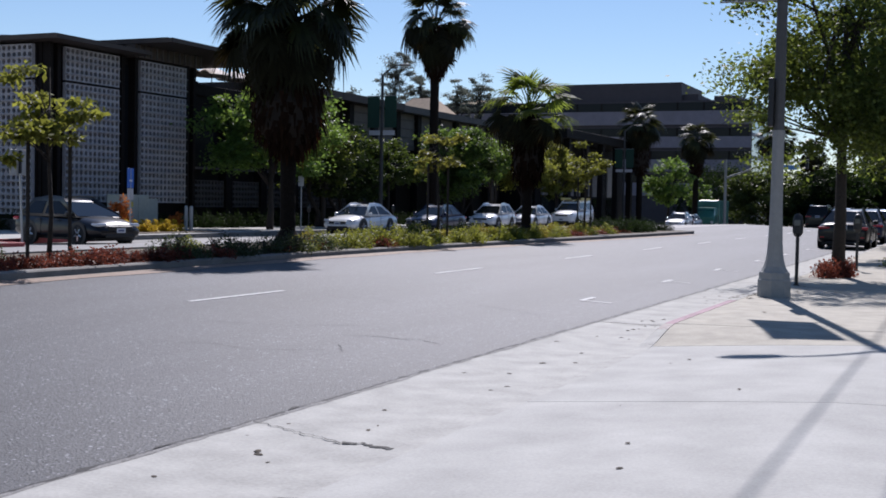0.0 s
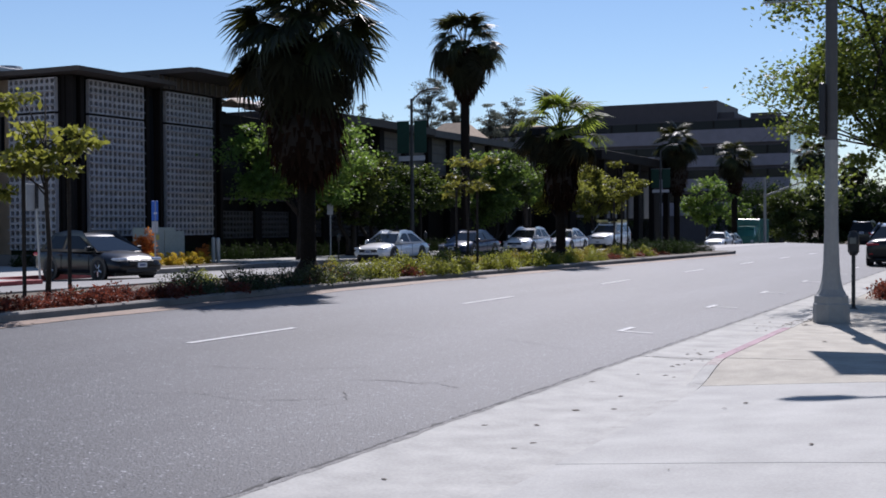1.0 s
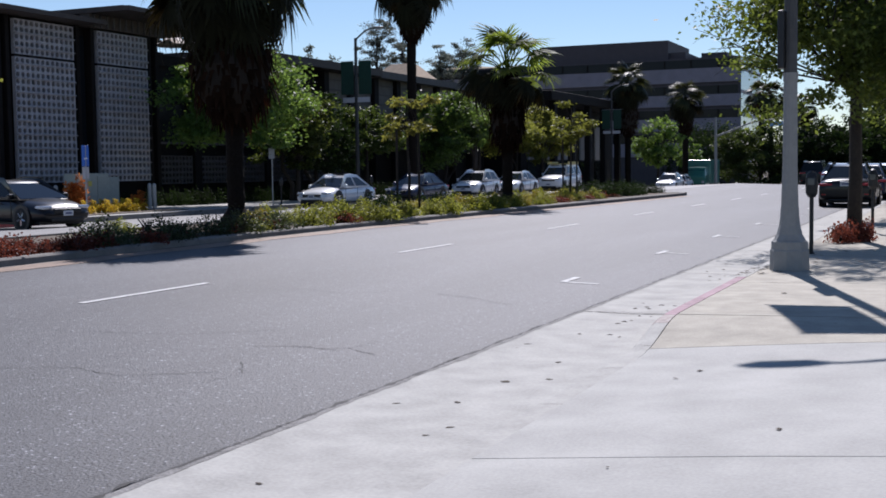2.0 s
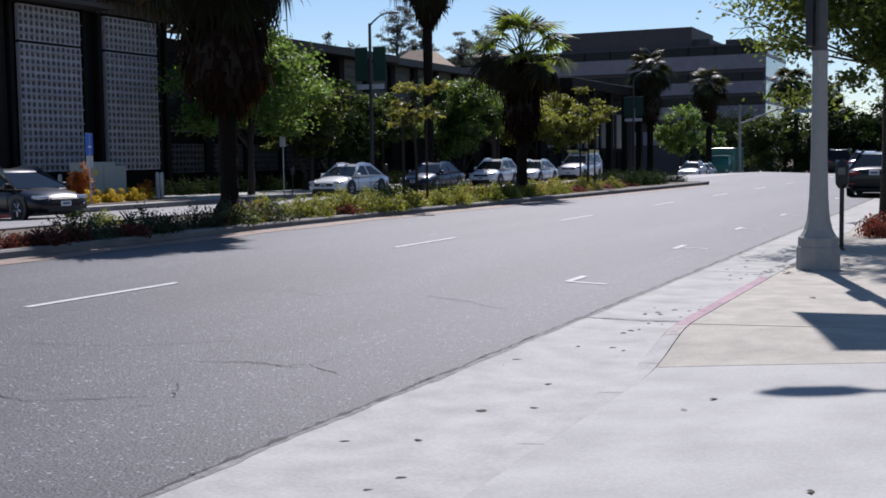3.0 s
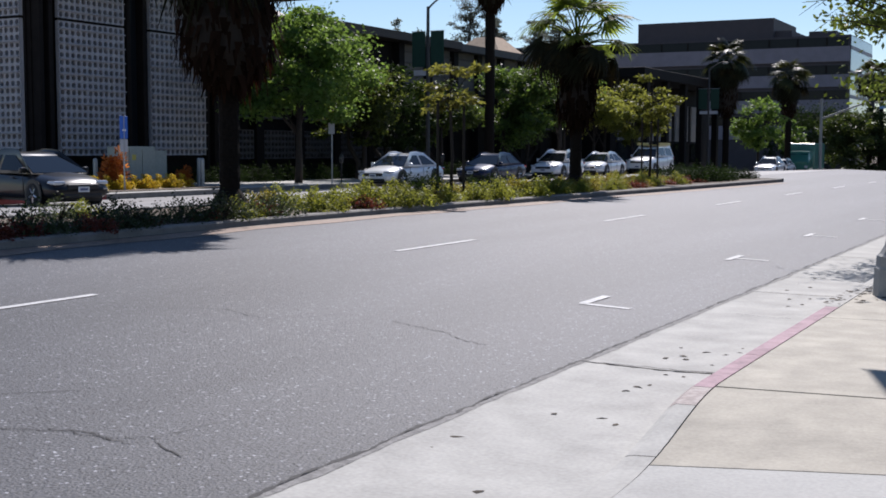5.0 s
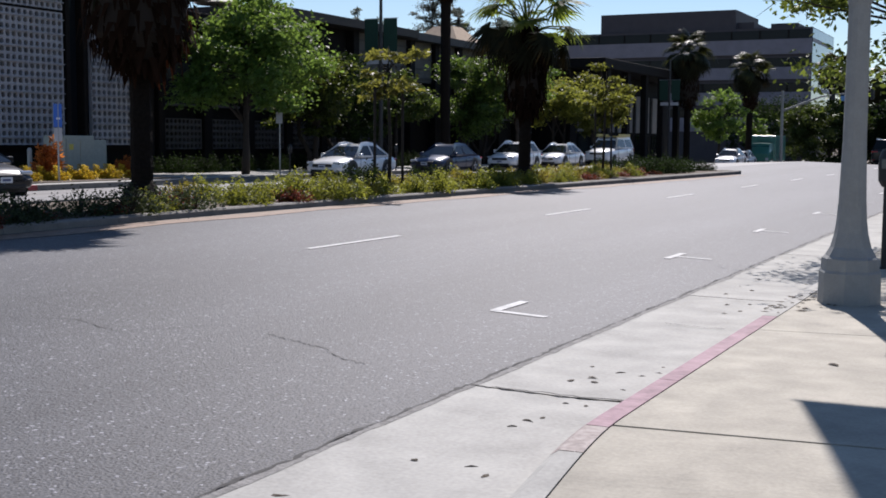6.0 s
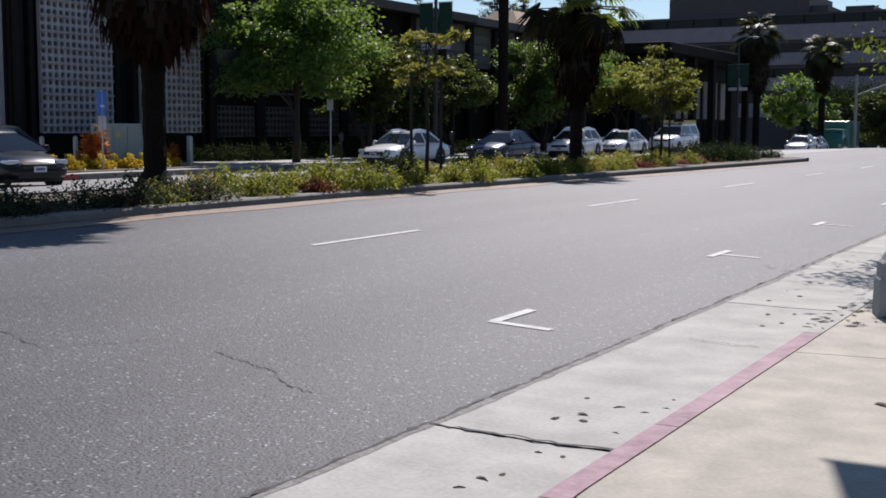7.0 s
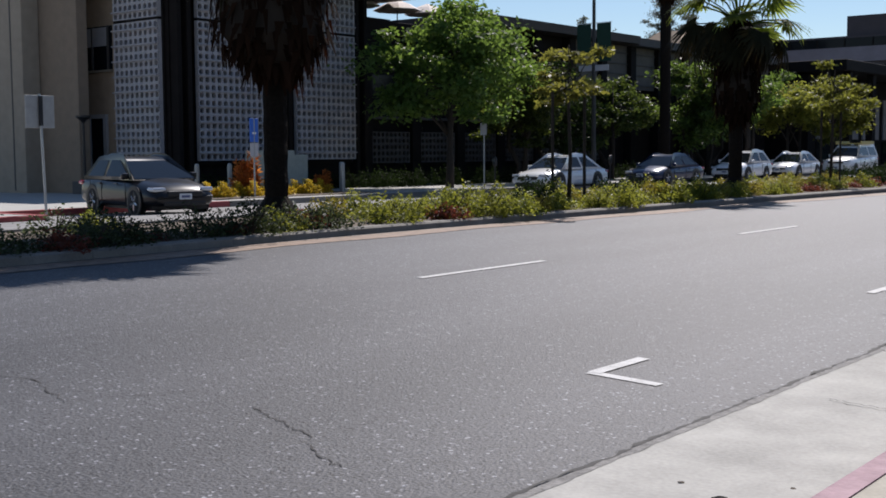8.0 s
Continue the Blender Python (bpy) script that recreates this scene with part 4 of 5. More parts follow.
hill = part("hill", sheet(span(-220, -50, 18), span(190, 330, 12), lambda x, y: -0.3 + 26 * math.exp(-((x + 105) / 42) ** 2 - ((y - 260) / 50) ** 2)), mat("dry_hill", (0.24, 0.19, 0.12), .95, .3, 20, 2, .3))
tagged(hill, "dry brown hillside behind the buildings", "hill", kind="structure")

# shrubs: a few forms, each copied along the bed
def shrub(label, m, size, n, leaf, material, seed, spiky=False):
    rng = np.random.default_rng(seed)
    ob = thing("shrub", label, "shrub", m, "shrubs in the planting beds")
    d = rng.normal(size=(n, 3))
    d /= np.linalg.norm(d, axis=1)[:, None]
    d[:, 2] = np.abs(d[:, 2])
    lump = 0.75 + .35 * np.sin(d[:, 0] * 5 + seed) * np.cos(d[:, 1] * 4 + seed)
    c = d * np.array(size) * (lump * (0.35 + .65 * rng.random(n) ** .4))[:, None]
    me = leaves_mesh("foliage", c, leaf * (.6 + .8 * rng.random(n)), rng, material, -.5 if spiky else .1, .35 if spiky else .55)
    fo = new("foliage", me)
    fo.parent = ob
    bm = bmesh.new()
    rr = random.Random(seed)
    for k in range(7):
        a = rr.uniform(0, 6.28)
        tube(bm, [(0, 0, -.05), (math.cos(a) * size[0] * .5, math.sin(a) * size[1] * .5, size[2] * .7)], [.015, .005], 4)
    part("stem", bm, BARK, ob)
    return ob


rs = random.Random(5)
protos = {
    "g": shrub("low green shrub in the median bed", pose(-13.0, 25.5, .355), (.55, .6, .5), 1800, .055, LEAF_SHRUB, 70),
    "y": shrub("yellow-tinged low shrub in the median bed", pose(-13.0, 32.2, .355), (.55, .6, .5), 1800, .055, LEAF_SHRUB_Y, 71),
    "r": shrub("low dark red ground plant in the median bed", pose(-13.0, 15.8, .355), (.4, .45, .3), 800, .05, LEAF_RED, 72),
    "d": shrub("sparse grey-green shrub in the median bed", pose(-13.0, 19.0, .355), (.6, .65, .5), 650, .055, LEAF_GREY, 73),
    "k": shrub("dense dark green clipped shrub in the median bed", pose(-13.0, 47.0, .355), (.7, .75, .75), 1400, .07, LEAF_DARK, 74),
    "o": shrub("orange spiky ornamental shrub beside a utility box", pose(-30.6, 37.3, FZ), (.55, .6, 1.45), 1500, .2, LEAF_ORANGE, 75, True),
}
plan = []
y = 9.0
while y < 53:
    for x in (-12.75, -13.5, -14.5):
        if y < 17.5:
            kinds = "rrdd"
        elif y < 21.6:
            kinds = "dddrg"
        elif y < 24:
            kinds = "gdd"
        elif y < 28:
            kinds = "ggyg"
        elif y < 37:
            kinds = "gyggk"
        elif y < 46:
            kinds = "yygr"
        else:
            kinds = "k"
        if y < 24 and (x < -13.3 and rs.random() < .8 or rs.random() < .25):
            continue
        plan.append((rs.choice(kinds), x + rs.uniform(-.3, .15), y + rs.uniform(-.3, .3)))
    y += 0.85
for k in range(34):
    y = 11.5 + .34 * k
    plan.append(("r" if y < 17.6 or k % 4 == 0 else "d", -12.72 - .3 * (y > 19) + rs.uniform(-.1, .1), y))
plan += [("r", -12.75, 25.1), ("r", -12.95, 25.6), ("r", -12.7, 39.6), ("r", -12.8, 40.5), ("r", -12.75, 41.3)]
for kd, x, y in plan:
    s = rs.uniform(.6, 1.0)
    copy_thing(protos[kd], pose(x, y, .355, 0, 0, rs.uniform(0, 360)) @ Matrix.Scale(1, 4)).scale = (s, s, s * rs.uniform(.75, 1.1))
yb = shrub("yellow flowering plant beside a utility box", pose(-31.2, 35.4, FZ + .02), (.45, .5, .5), 1200, .07, LEAF_FLOWER, 76)
for k in range(14):
    o = copy_thing(yb, pose(-30.6 + .3 * (k % 3), 34.9 + .42 * k, FZ + .02))
    o.scale = (1, 1, 1)
    o["label"] = "yellow flowering plant beside a utility box"
o = copy_thing(protos["o"], pose(-30.4, 40.6, FZ))
o.scale = (.7, .7, .55)
for k in range(22):
    o = copy_thing(protos["k"], pose(-33.2 + .3 * (k % 2), 47.0 + 1.3 * k, FZ))
    o.scale = (1.1, 1.2, 1.15)
    o["label"] = "dark clipped hedge shrub along the building"
for k in range(12):
    o = copy_thing(protos["k"], pose(-33.9 - (1.2 if k < 2 else 0), 35.6 + 1.15 * k, FZ))
    o.scale = (.8, 1.2, 1.05)
    o["label"] = "dark clipped hedge shrub along the building"
for k in range(5):
    o = copy_thing(protos["g"], pose(-1.5 + .3 * (k % 2), 29.0 + .8 * k, .16))
    o["label"] = "low yellow-green shrub beside the pavement"
for k in range(4):
    o = copy_thing(protos["r"], pose(-2.55 + .25 * (k % 2), 23.4 + .35 * k, .17))
    o.scale = (.75, .75, 1.3)
    o["label"] = "red flowering plant at the foot of a tree"

# ---- vehicles ----
TYRE = mat("tyre_rubber", (0.018, 0.018, 0.018), .85, .2, .5, 60, .2)
RIM = plain("alloy_rim", (0.5, 0.5, 0.52), .3, .9)
LAMP_RED = plain("red_lamp_lens", (0.35, 0.01, 0.015), .15, coat=.6)
LAMP_CLEAR = plain("clear_lamp_lens", (0.6, 0.62, 0.65), .1, .3, coat=.8)
TRIM = plain("black_trim", (0.012, 0.012, 0.013), .5)
PLATE = plain("number_plate", (0.6, 0.62, 0.65), .5)
PLATE_BAR = plain("plate_bar", (0.08, 0.1, 0.2), .5)
CHROME = plain("chrome", (0.7, 0.7, 0.72), .15, 1.0)
CAR_GLASS = plain("car_glass", (0.008, 0.01, 0.012), .05, spec=.25)


def loft(stations, closed_ends=True):
    """Skin through cross-sections, each a list of points of equal count, mirrored over x = 0."""
    bm = bmesh.new()
    rings = []
    for st in stations:
        y, half = st
        pts = [(x, z) for x, z in half] + [(-x, z) for x, z in half[::-1]]
        rings.append([bm.verts.new((x, y, z)) for x, z in pts])
    n = len(rings[0])
    for a, b in zip(rings, rings[1:]):
        for k in range(n):
            bm.faces.new((a[k], b[k], b[(k + 1) % n], a[(k + 1) % n]))
    if closed_ends:
        bm.faces.new(rings[0])
        bm.faces.new(rings[-1][::-1])
    bmesh.ops.recalc_face_normals(bm, faces=bm.faces)
    return bm


WHEEL_TYRE, WHEEL_RIM = {}, {}


def wheel(parent, x, y, r, side):
    w = new("wheel")
    w.parent = parent
    w.matrix_basis = pose(x, y, r, 0, 90 * side, 0)
    if r not in WHEEL_TYRE:
        prof = [(r * .62, -.1), (r * .9, -.11), (r, -.07), (r, .07), (r * .9, .11), (r * .62, .1)]
        WHEEL_TYRE[r] = finish("tyre", lathe(prof, 28), TYRE, True)
        bm = lathe([(r * .64, -.05), (r * .64, .085), (r * .58, .09), (r * .55, .05), (.05, .06), (.045, .085)], 20)
        for k in range(5):
            a = 2 * math.pi * k / 5
            tube(bm, [(math.cos(a) * .05, math.sin(a) * .05, .085), (math.cos(a) * r * .6, math.sin(a) * r * .6, .09)], [.04, .03], 5)
        WHEEL_RIM[r] = finish("rim", bm, RIM)
    piece("tyre", WHEEL_TYRE[r], w, Matrix())
    piece("rim", WHEEL_RIM[r], w, Matrix())


def car(name, label, m, paint, length=4.6, width=1.78, height=1.46, kind="sedan", category="car", plate=True, group=""):
    """A car at m, front along +y, on its wheels at z = 0."""
    ob = thing(name, label, category, m, group)
    h, L, w = height, length / 2, width / 2
    belt = h * .62
    hood = h * .6
    deck = h * (.645 if kind == "sedan" else .66)

    def sec(y, wd, zb, zt, crown=.02):
        return (y, [(wd * .86, zb), (wd * .97, zb + .06), (wd, zb + .25), (wd * .985, zt - .17), (wd * .9, zt - .05), (wd * .6, zt + crown), (0.0, zt + crown * 1.4)])

    st = [sec(-L, w * .84, .36, deck * .8, 0), sec(-L + .02, w * .88, .3, deck * .88, .01), sec(-L + .1, w * .94, .24, deck * .98), sec(-L + .4, w * .985, .21, deck + .01), sec(-L + .95, w, .19, belt + .07), sec(-L + 1.5, w * 1.005, .19, belt + .05),
          sec(-.3, w * 1.005, .19, belt + .02), sec(L - 1.65, w, .19, belt), sec(L - 1.2, w * .995, .19, hood + .01, .035), sec(L - .8, w * .985, .2, hood - .05, .04), sec(L - .4, w * .955, .21, hood - .12, .04), sec(L - .14, w * .89, .23, hood - .2, .03), sec(L - .02, w * .8, .27, hood - .3, .01), sec(L, w * .74, .34, hood - .36, 0)]
    body = part("body", loft(st), paint, ob, smooth=True)
    md = body.modifiers.new("rounding", 'SUBSURF')
    md.levels = md.render_levels = 1
    # wheel arches and sill: dark, slightly proud
    r = .325 if kind != "truck" else .38
    ya, yb = L - .93, -L + .97
    for y in (ya, yb):
        for s in (-1, 1):
            bm = lathe([(r + .07, -.02), (r + .085, 0.0), (r + .06, .012), (.05, .012)], 24)
            bmesh.ops.transform(bm, verts=bm.verts, matrix=pose(s * (w - .012), y, r + .01, 0, 90 * s, 0))
            part("wheel_arch", bm, TRIM, ob)
            wheel(ob, s * (w - .105), y, r, s)
    # greenhouse
    if kind == "sedan":
        g = [(-L + .5, .0), (-L + 1.4, .95), (.15, 1.0), (L - 1.18, .0)]
    elif kind == "hatch":
        g = [(-L + .25, .0), (-L + .85, .9), (.0, 1.0), (L - 1.05, .0)]
    elif kind == "suv":
        g = [(-L + .1, .0), (-L + .3, 1.0), (.35, 1.0), (L - 1.35, .0)]
    else:
        g = [(-.75, .0), (-.6, 1.0), (.55, 1.0), (L - 1.5, .0)]
    zb, zt = belt - .03, h - .03
    wt = w * (.62 if kind == "sedan" else .68)

    def gsec(y, f, inset=0.0):
        z = zb + (zt - zb) * f
        a = w * .93 + (wt - w * .93) * f - inset
        return [bm.verts.new((-a, y, z)), bm.verts.new((a, y, z))]

    bm = bmesh.new()
    ym = (g[1][0] + g[2][0]) / 2
    q = [gsec(y, f) for y, f in g[:2] + [(g[1][0] + .3, g[1][1] + .045), (ym, 1.055), (g[2][0] - .3, 1.04)] + g[2:]]
    for a, b in zip(q, q[1:]):
        bm.faces.new((a[0], a[1], b[1], b[0]))
    bm.faces.new([p[0] for p in q][::-1])
    bm.faces.new([p[1] for p in q])
    cabin = part("cabin", bm, paint, ob)
    mc = cabin.modifiers.new("bevel", 'BEVEL')
    mc.width, mc.segments, mc.limit_method, mc.angle_limit = .1, 4, 'ANGLE', radians(12)
    cabin.data.shade_smooth()
    (y0, _), (y1, f1), (y2, f2), (y3, _) = g
    mid = (y1 + y2) / 2 + .05

    def at(s, y, f):
        return Vector((s * (w * .93 + (wt - w * .93) * f), y, zb + (zt - zb) * f))

    def pane(name, pts, sh=.86, low=0.0):
        cen = sum(pts, Vector()) / len(pts)
        n = (pts[1] - pts[0]).cross(pts[2] - pts[0]).normalized()
        if n.dot(cen - Vector((0, cen.y * .3, .8))) < 0:
            n = -n
        bm = bmesh.new()
        top = [bm.verts.new(cen + (p - cen) * sh + n * .007) for p in pts]
        bot = [bm.verts.new(cen + (p - cen) * sh - n * .02) for p in pts]
        bm.faces.new(top)
        for k in range(len(pts)):
            bm.faces.new((top[k], top[(k + 1) % len(pts)], bot[(k + 1) % len(pts)], bot[k]))
        bmesh.ops.recalc_face_normals(bm, faces=bm.faces)
        return part(name, bm, CAR_GLASS, ob, "dark car window glass")

    pane("windscreen", [at(-1, y3, .02), at(1, y3, .02), at(1, y2, .98), at(-1, y2, .98)], .94)
    pane("rear_window", [at(-1, y0, .05), at(1, y0, .05), at(1, y1, f1), at(-1, y1, f1)], .9)
    for s in (-1, 1):
        pane("side_window", [at(s, y0 + .25, .12), at(s, y1 + .05, .9), at(s, mid - .02, .92), at(s, mid - .02, .12)], .93)
        pane("side_window", [at(s, mid + .06, .12), at(s, mid + .06, .92), at(s, y2 - .02, .92), at(s, y3 - .28, .12)], .93)
        part("mirror", boxes((s * (w + .0) - .09, s * (w + .0) + .09, y3 - .42, y3 - .28, zb + .02, zb + .17), bevel=.04), paint, ob)
        for y in (.25, -.75):
            part("door_handle", boxes((s * w * .995 - .02, s * w * .995 + .02, y - .1, y + .1, belt - .13, belt - .1), bevel=.008), paint, ob)
        for y in (mid, y3 - .35, y0 + .62):
            part("door_gap", boxes((s * w * .996 - .006, s * w * .996 + .006, y - .006, y + .006, .3, belt - .04)), TRIM, ob)
        part("tail_lamp", boxes((s * w * .7 - .21, s * w * .7 + .24, -L - .0, -L + .3, deck * .76, deck * .87), bevel=.045), LAMP_RED, ob, "red tail lamp")
        part("headlamp", boxes((s * w * .68 - .17, s * w * .68 + .17, L - .46, L - .09, hood - .27, hood - .165), bevel=.045), LAMP_CLEAR, ob, "clear headlamp")
        part("reflector", boxes((s * w * .75 - .07, s * w * .75 + .07, -L - .012, -L + .1, .42, .46)), LAMP_RED, ob)
    part("bumper_trim", boxes((-w * .62, w * .62, -L + .03, -L + .3, .2, .29), bevel=.04), TRIM, ob)
    part("grille", boxes((-w * .5, w * .5, L - .1, L + .01, hood - .38, hood - .25), (-w * .6, w * .6, L - .12, L + .005, .24, .36), bevel=.03), TRIM, ob, "black front grille")
    part("underbody", boxes((-w * .8, w * .8, -L + .3, L - .3, .15, .3)), TRIM, ob)
    if plate:
        p = part("rear_plate", boxes((-.16, .16, -L - .02, -L + .06, deck * .76, deck * .76 + .16), bevel=.008), PLATE, ob)
        part("plate_bar", boxes((-.11, .11, -L - .023, -L - .02, deck * .76 + .05, deck * .76 + .11)), PLATE_BAR, p)
        p = part("front_plate", boxes((-.16, .16, L - .04, L + .02, .4, .54), bevel=.008), PLATE, ob)
        part("plate_bar", boxes((-.11, .11, L + .02, L + .023, .44, .5)), PLATE_BAR, p)
    part("exhaust", pipe([(w * .5, -L + .3, .22), (w * .5, -L - .02, .22)], .03), CHROME, ob)
    return ob


def enamel(name, color, metal=0.4):
    return plain(name, color, .28, metal, coat=.8)


SILVER = enamel("silver_paint", (0.55, 0.57, 0.6), .55)
WHITE_P = enamel("white_paint", (0.8, 0.8, 0.8), .0)
NAVY = plain("navy_paint", (0.01, 0.02, 0.06), .3, 0, coat=.35, spec=.3)
BLACK_P = plain("dark_grey_paint", (0.007, 0.007, 0.009), .32, 0, coat=.3, spec=.3)
oz = lambda x, y=0: road_z(x) + dip(y) + .005
car("sedan", "silver four-door sedan driving away on the asphalt road", pose(-7.6, 78.0, oz(-7.6), 0, 1.8, 0), SILVER, 4.62, 1.76, 1.43)
car("parked_sedan", "white sedan parked along the far kerb", pose(-26.9, 50.4, oz(-26.9), 0, 0, 180), WHITE_P, 4.65, 1.8, 1.38, group="parked cars")
car("parked_sedan", "dark navy sedan parked along the far kerb", pose(-27.0, 59.3, oz(-27), 0, 0, 180), NAVY, 4.65, 1.82, 1.36, group="parked cars")
car("parked_hatchback", "white hatchback parked along the far kerb", pose(-27.0, 67.6, oz(-27), 0, 0, 180), WHITE_P, 4.1, 1.75, 1.5, "hatch", group="parked cars")
car("parked_sedan", "white sedan parked along the far kerb", pose(-27.1, 74.6, oz(-27), 0, 0, 180), WHITE_P, 4.5, 1.8, 1.4, group="parked cars")
pick = car("parked_utility_truck", "white utility truck with a roof rack at the far kerb", pose(-27.2, 84.0, oz(-27), 0, 0, 180), WHITE_P, 5.2, 1.9, 1.8, "suv", "truck", group="parked cars")
part("rack", boxes((-.8, .8, -1.9, 0.4, 1.86, 1.92), (-.8, -.74, -1.9, .4, 1.92, 2.05), (.74, .8, -1.9, .4, 1.92, 2.05)), plain("rack_paint", (.5, .42, .15), .5), pick, "yellow roof rack")
car("hatchback", "dark grey hatchback leaving a driveway across the road", pose(-25.9, 29.6, oz(-25.9), 0, 0, -103), BLACK_P, 4.4, 1.8, 1.42, "hatch")
car("parked_sedan", "black sedan parked beside the near kerb", pose(-4.35, 47.0, .01, 0, 0, 0), BLACK_P, 4.7, 1.82, 1.46, group="parked cars")
car("parked_sedan", "dark sedan parked beside the near kerb", pose(-4.4, 55.4, .01, 0, 0, 0), NAVY, 4.7, 1.82, 1.46, group="parked cars")
car("parked_sedan", "silver sedan parked beside the near kerb", pose(-4.4, 63.0, .01, 0, 0, 0), SILVER, 4.6, 1.8, 1.48, group="parked cars")
car("sport_utility_car", "distant dark sport utility car on the road", pose(-11.0, 97, oz(-11.0, 97), 0, 0, 0), BLACK_P, 4.8, 1.95, 1.85, "suv")
car("distant_sedan", "white sedan waiting at the crossing", pose(-24.7, 112, oz(-24.7, 112), 0, 0, 180), WHITE_P, 4.6, 1.8, 1.48)
car("distant_sedan", "white car waiting at the crossing", pose(-24.1, 105.4, oz(-24.1, 105.4), 0, 0, 180), WHITE_P, 4.6, 1.8, 1.48)

GREEN_P = enamel("green_truck_paint", (0.03, 0.17, 0.13), .0)


def box_truck(label, m, paint, cargo):
    ob = thing("box_truck", label, "truck", m)
    part("cab", loft([(1.3, [(1.05, .5), (1.1, .9), (1.05, 2.0), (.9, 2.5), (0, 2.55)]), (2.6, [(1.05, .5), (1.1, .9), (1.05, 1.7), (.9, 2.4), (0, 2.45)]), (3.3, [(1.0, .5), (1.05, .8), (1.0, 1.3), (.85, 1.45), (0, 1.5)])]), paint, ob)
    part("windscreen", boxes((-.85, .85, 2.72, 2.8, 1.55, 2.2), bevel=.03), CAR_GLASS, ob)
    part("cargo_box", boxes((-1.2, 1.2, -3.4, 1.25, .75, 3.2), bevel=.04), cargo, ob)
    part("bumper", boxes((-1.05, 1.05, 3.25, 3.42, .45, .75), bevel=.04), TRIM, ob)
    part("chassis", boxes((-.7, .7, -3.3, 3.2, .45, .75)), TRIM, ob)
    for y in (2.3, -2.0):
        for s in (-1, 1):
            wheel(ob, s * .95, y, .42, s)
    for s in (-1, 1):
        part("headlamp", boxes((s * .8 - .14, s * .8 + .14, 3.25, 3.36, .85, 1.1), bevel=.03), LAMP_CLEAR, ob)
    return ob


box_truck("green box truck waiting at the far crossing", pose(-25.2, 124.5, oz(-25.2, 124.5), 0, 0, 180), GREEN_P, enamel("pale_green_cargo", (.07, .22, .19), 0))
box_truck("white box truck far down the road", pose(-5.6, 150, oz(-5.6, 150), 0, 0, 0), WHITE_P, WHITE_P)

# ---- street furniture ----
def light_pole(label, m, height, arm, material, fat=1.0, banners=0.0, banner_col=(.01, .09, .06)):
    """Street lamp: octagonal flared base, tapered shaft, curved arm along -x and a flat head."""
    ob = thing("street_lamp", label, "street lamp", m, "street lamps")
    if fat > .5:
        part("base", lathe([(.24, 0), (.235, .27), (.222, .29), (.218, .38), (.195, .4), (.155, .47), (.128, .58), (.115, .68), (.108, .8)], 8), material, ob, "flared octagonal base")
        shaft = [(.112, .8), (.108, 1.05), (.095, 2.6), (.082, height)]
    else:
        part("base", lathe([(.2, 0), (.2, .3), (.12, .45)], 8), material, ob)
        shaft = [(.11, .45), (.1, 2), (.07, height)]
    if fat > .5:
        part("shaft", lathe([(.106, .8), (.09, 1.3), (.082, 2.35)], 12), material, ob)
        # above the collar the shaft takes a darker grey than below
        part("upper_shaft", lathe([(.08, 2.45), (.072, height)], 12), mat("dark_pole_concrete", (.075, .075, .075), .75, .15, .6, 50, .2), ob, "darker grey upper shaft")
    else:
        part("shaft", lathe(shaft, 12), material, ob)
    a = [(-arm * t, 0, height - .1 + .55 * math.sin(t * math.pi / 2)) for t in span(0, 1, 8)]
    part("arm", pipe(a, [.05 - .002 * k for k in range(9)], 8), material, ob)
    hb = lathe([(.005, .0), (.12, .015), (.15, .05), (.14, .085), (.09, .115), (.005, .125)], 20)
    bmesh.ops.transform(hb, verts=hb.verts, matrix=Matrix.Translation((-arm - .3, 0, height + .38)) @ Matrix.Diagonal((2.15, 1, 1, 1)))
    hd = part("lamp_head", hb, GALV if fat > .5 else material, ob)
    part("lens", boxes((-arm - .5, -arm - .1, -.1, .1, height + .36, height + .384)), plain("lamp_lens", (.7, .7, .65), .3), hd)
    part("collar", lathe([(.09, 2.35), (.09, 2.45)], 12), material, ob)
    return ob


POLE_DARK = mat("weathered_pole", (0.035, 0.035, 0.035), .6, .2, 1, 30, .15, metal=.2)
lp = light_pole("concrete street lamp with flared base on the pavement", pose(-2.71, 18.05, .13), 7.25, .95, POLE, 1.0)
bn = part("banner", boxes((-.87, -.15, -.012, .012, 4.36, 6.2)), mat("black_banner_cloth", (.02, .02, .025), .8, .2, .5, 20, .1), lp, "black fabric banner")
for k, (z, wd) in enumerate(((4.5, .28), (4.62, .42), (5.4, .3))):
    part("lettering", boxes((-.51 - wd / 2, -.51 + wd / 2, -.016, -.0125, z, z + .06)), plain("banner_print", (.45, .45, .45), .7), bn)
for z in (4.34, 6.21):
    part("banner_arm", pipe([(0, 0, z), (-.9, 0, z)], .014, 6), GALV, lp)
part("meter_box", boxes((-.14, -.06, -.16, .06, 2.5, 3.2), bevel=.02), DARK_METAL, lp, "dark equipment box strapped to the shaft")
GREEN_B = mat("green_banner_cloth", (.006, .036, .022), .8, .2, .5, 20, .1)


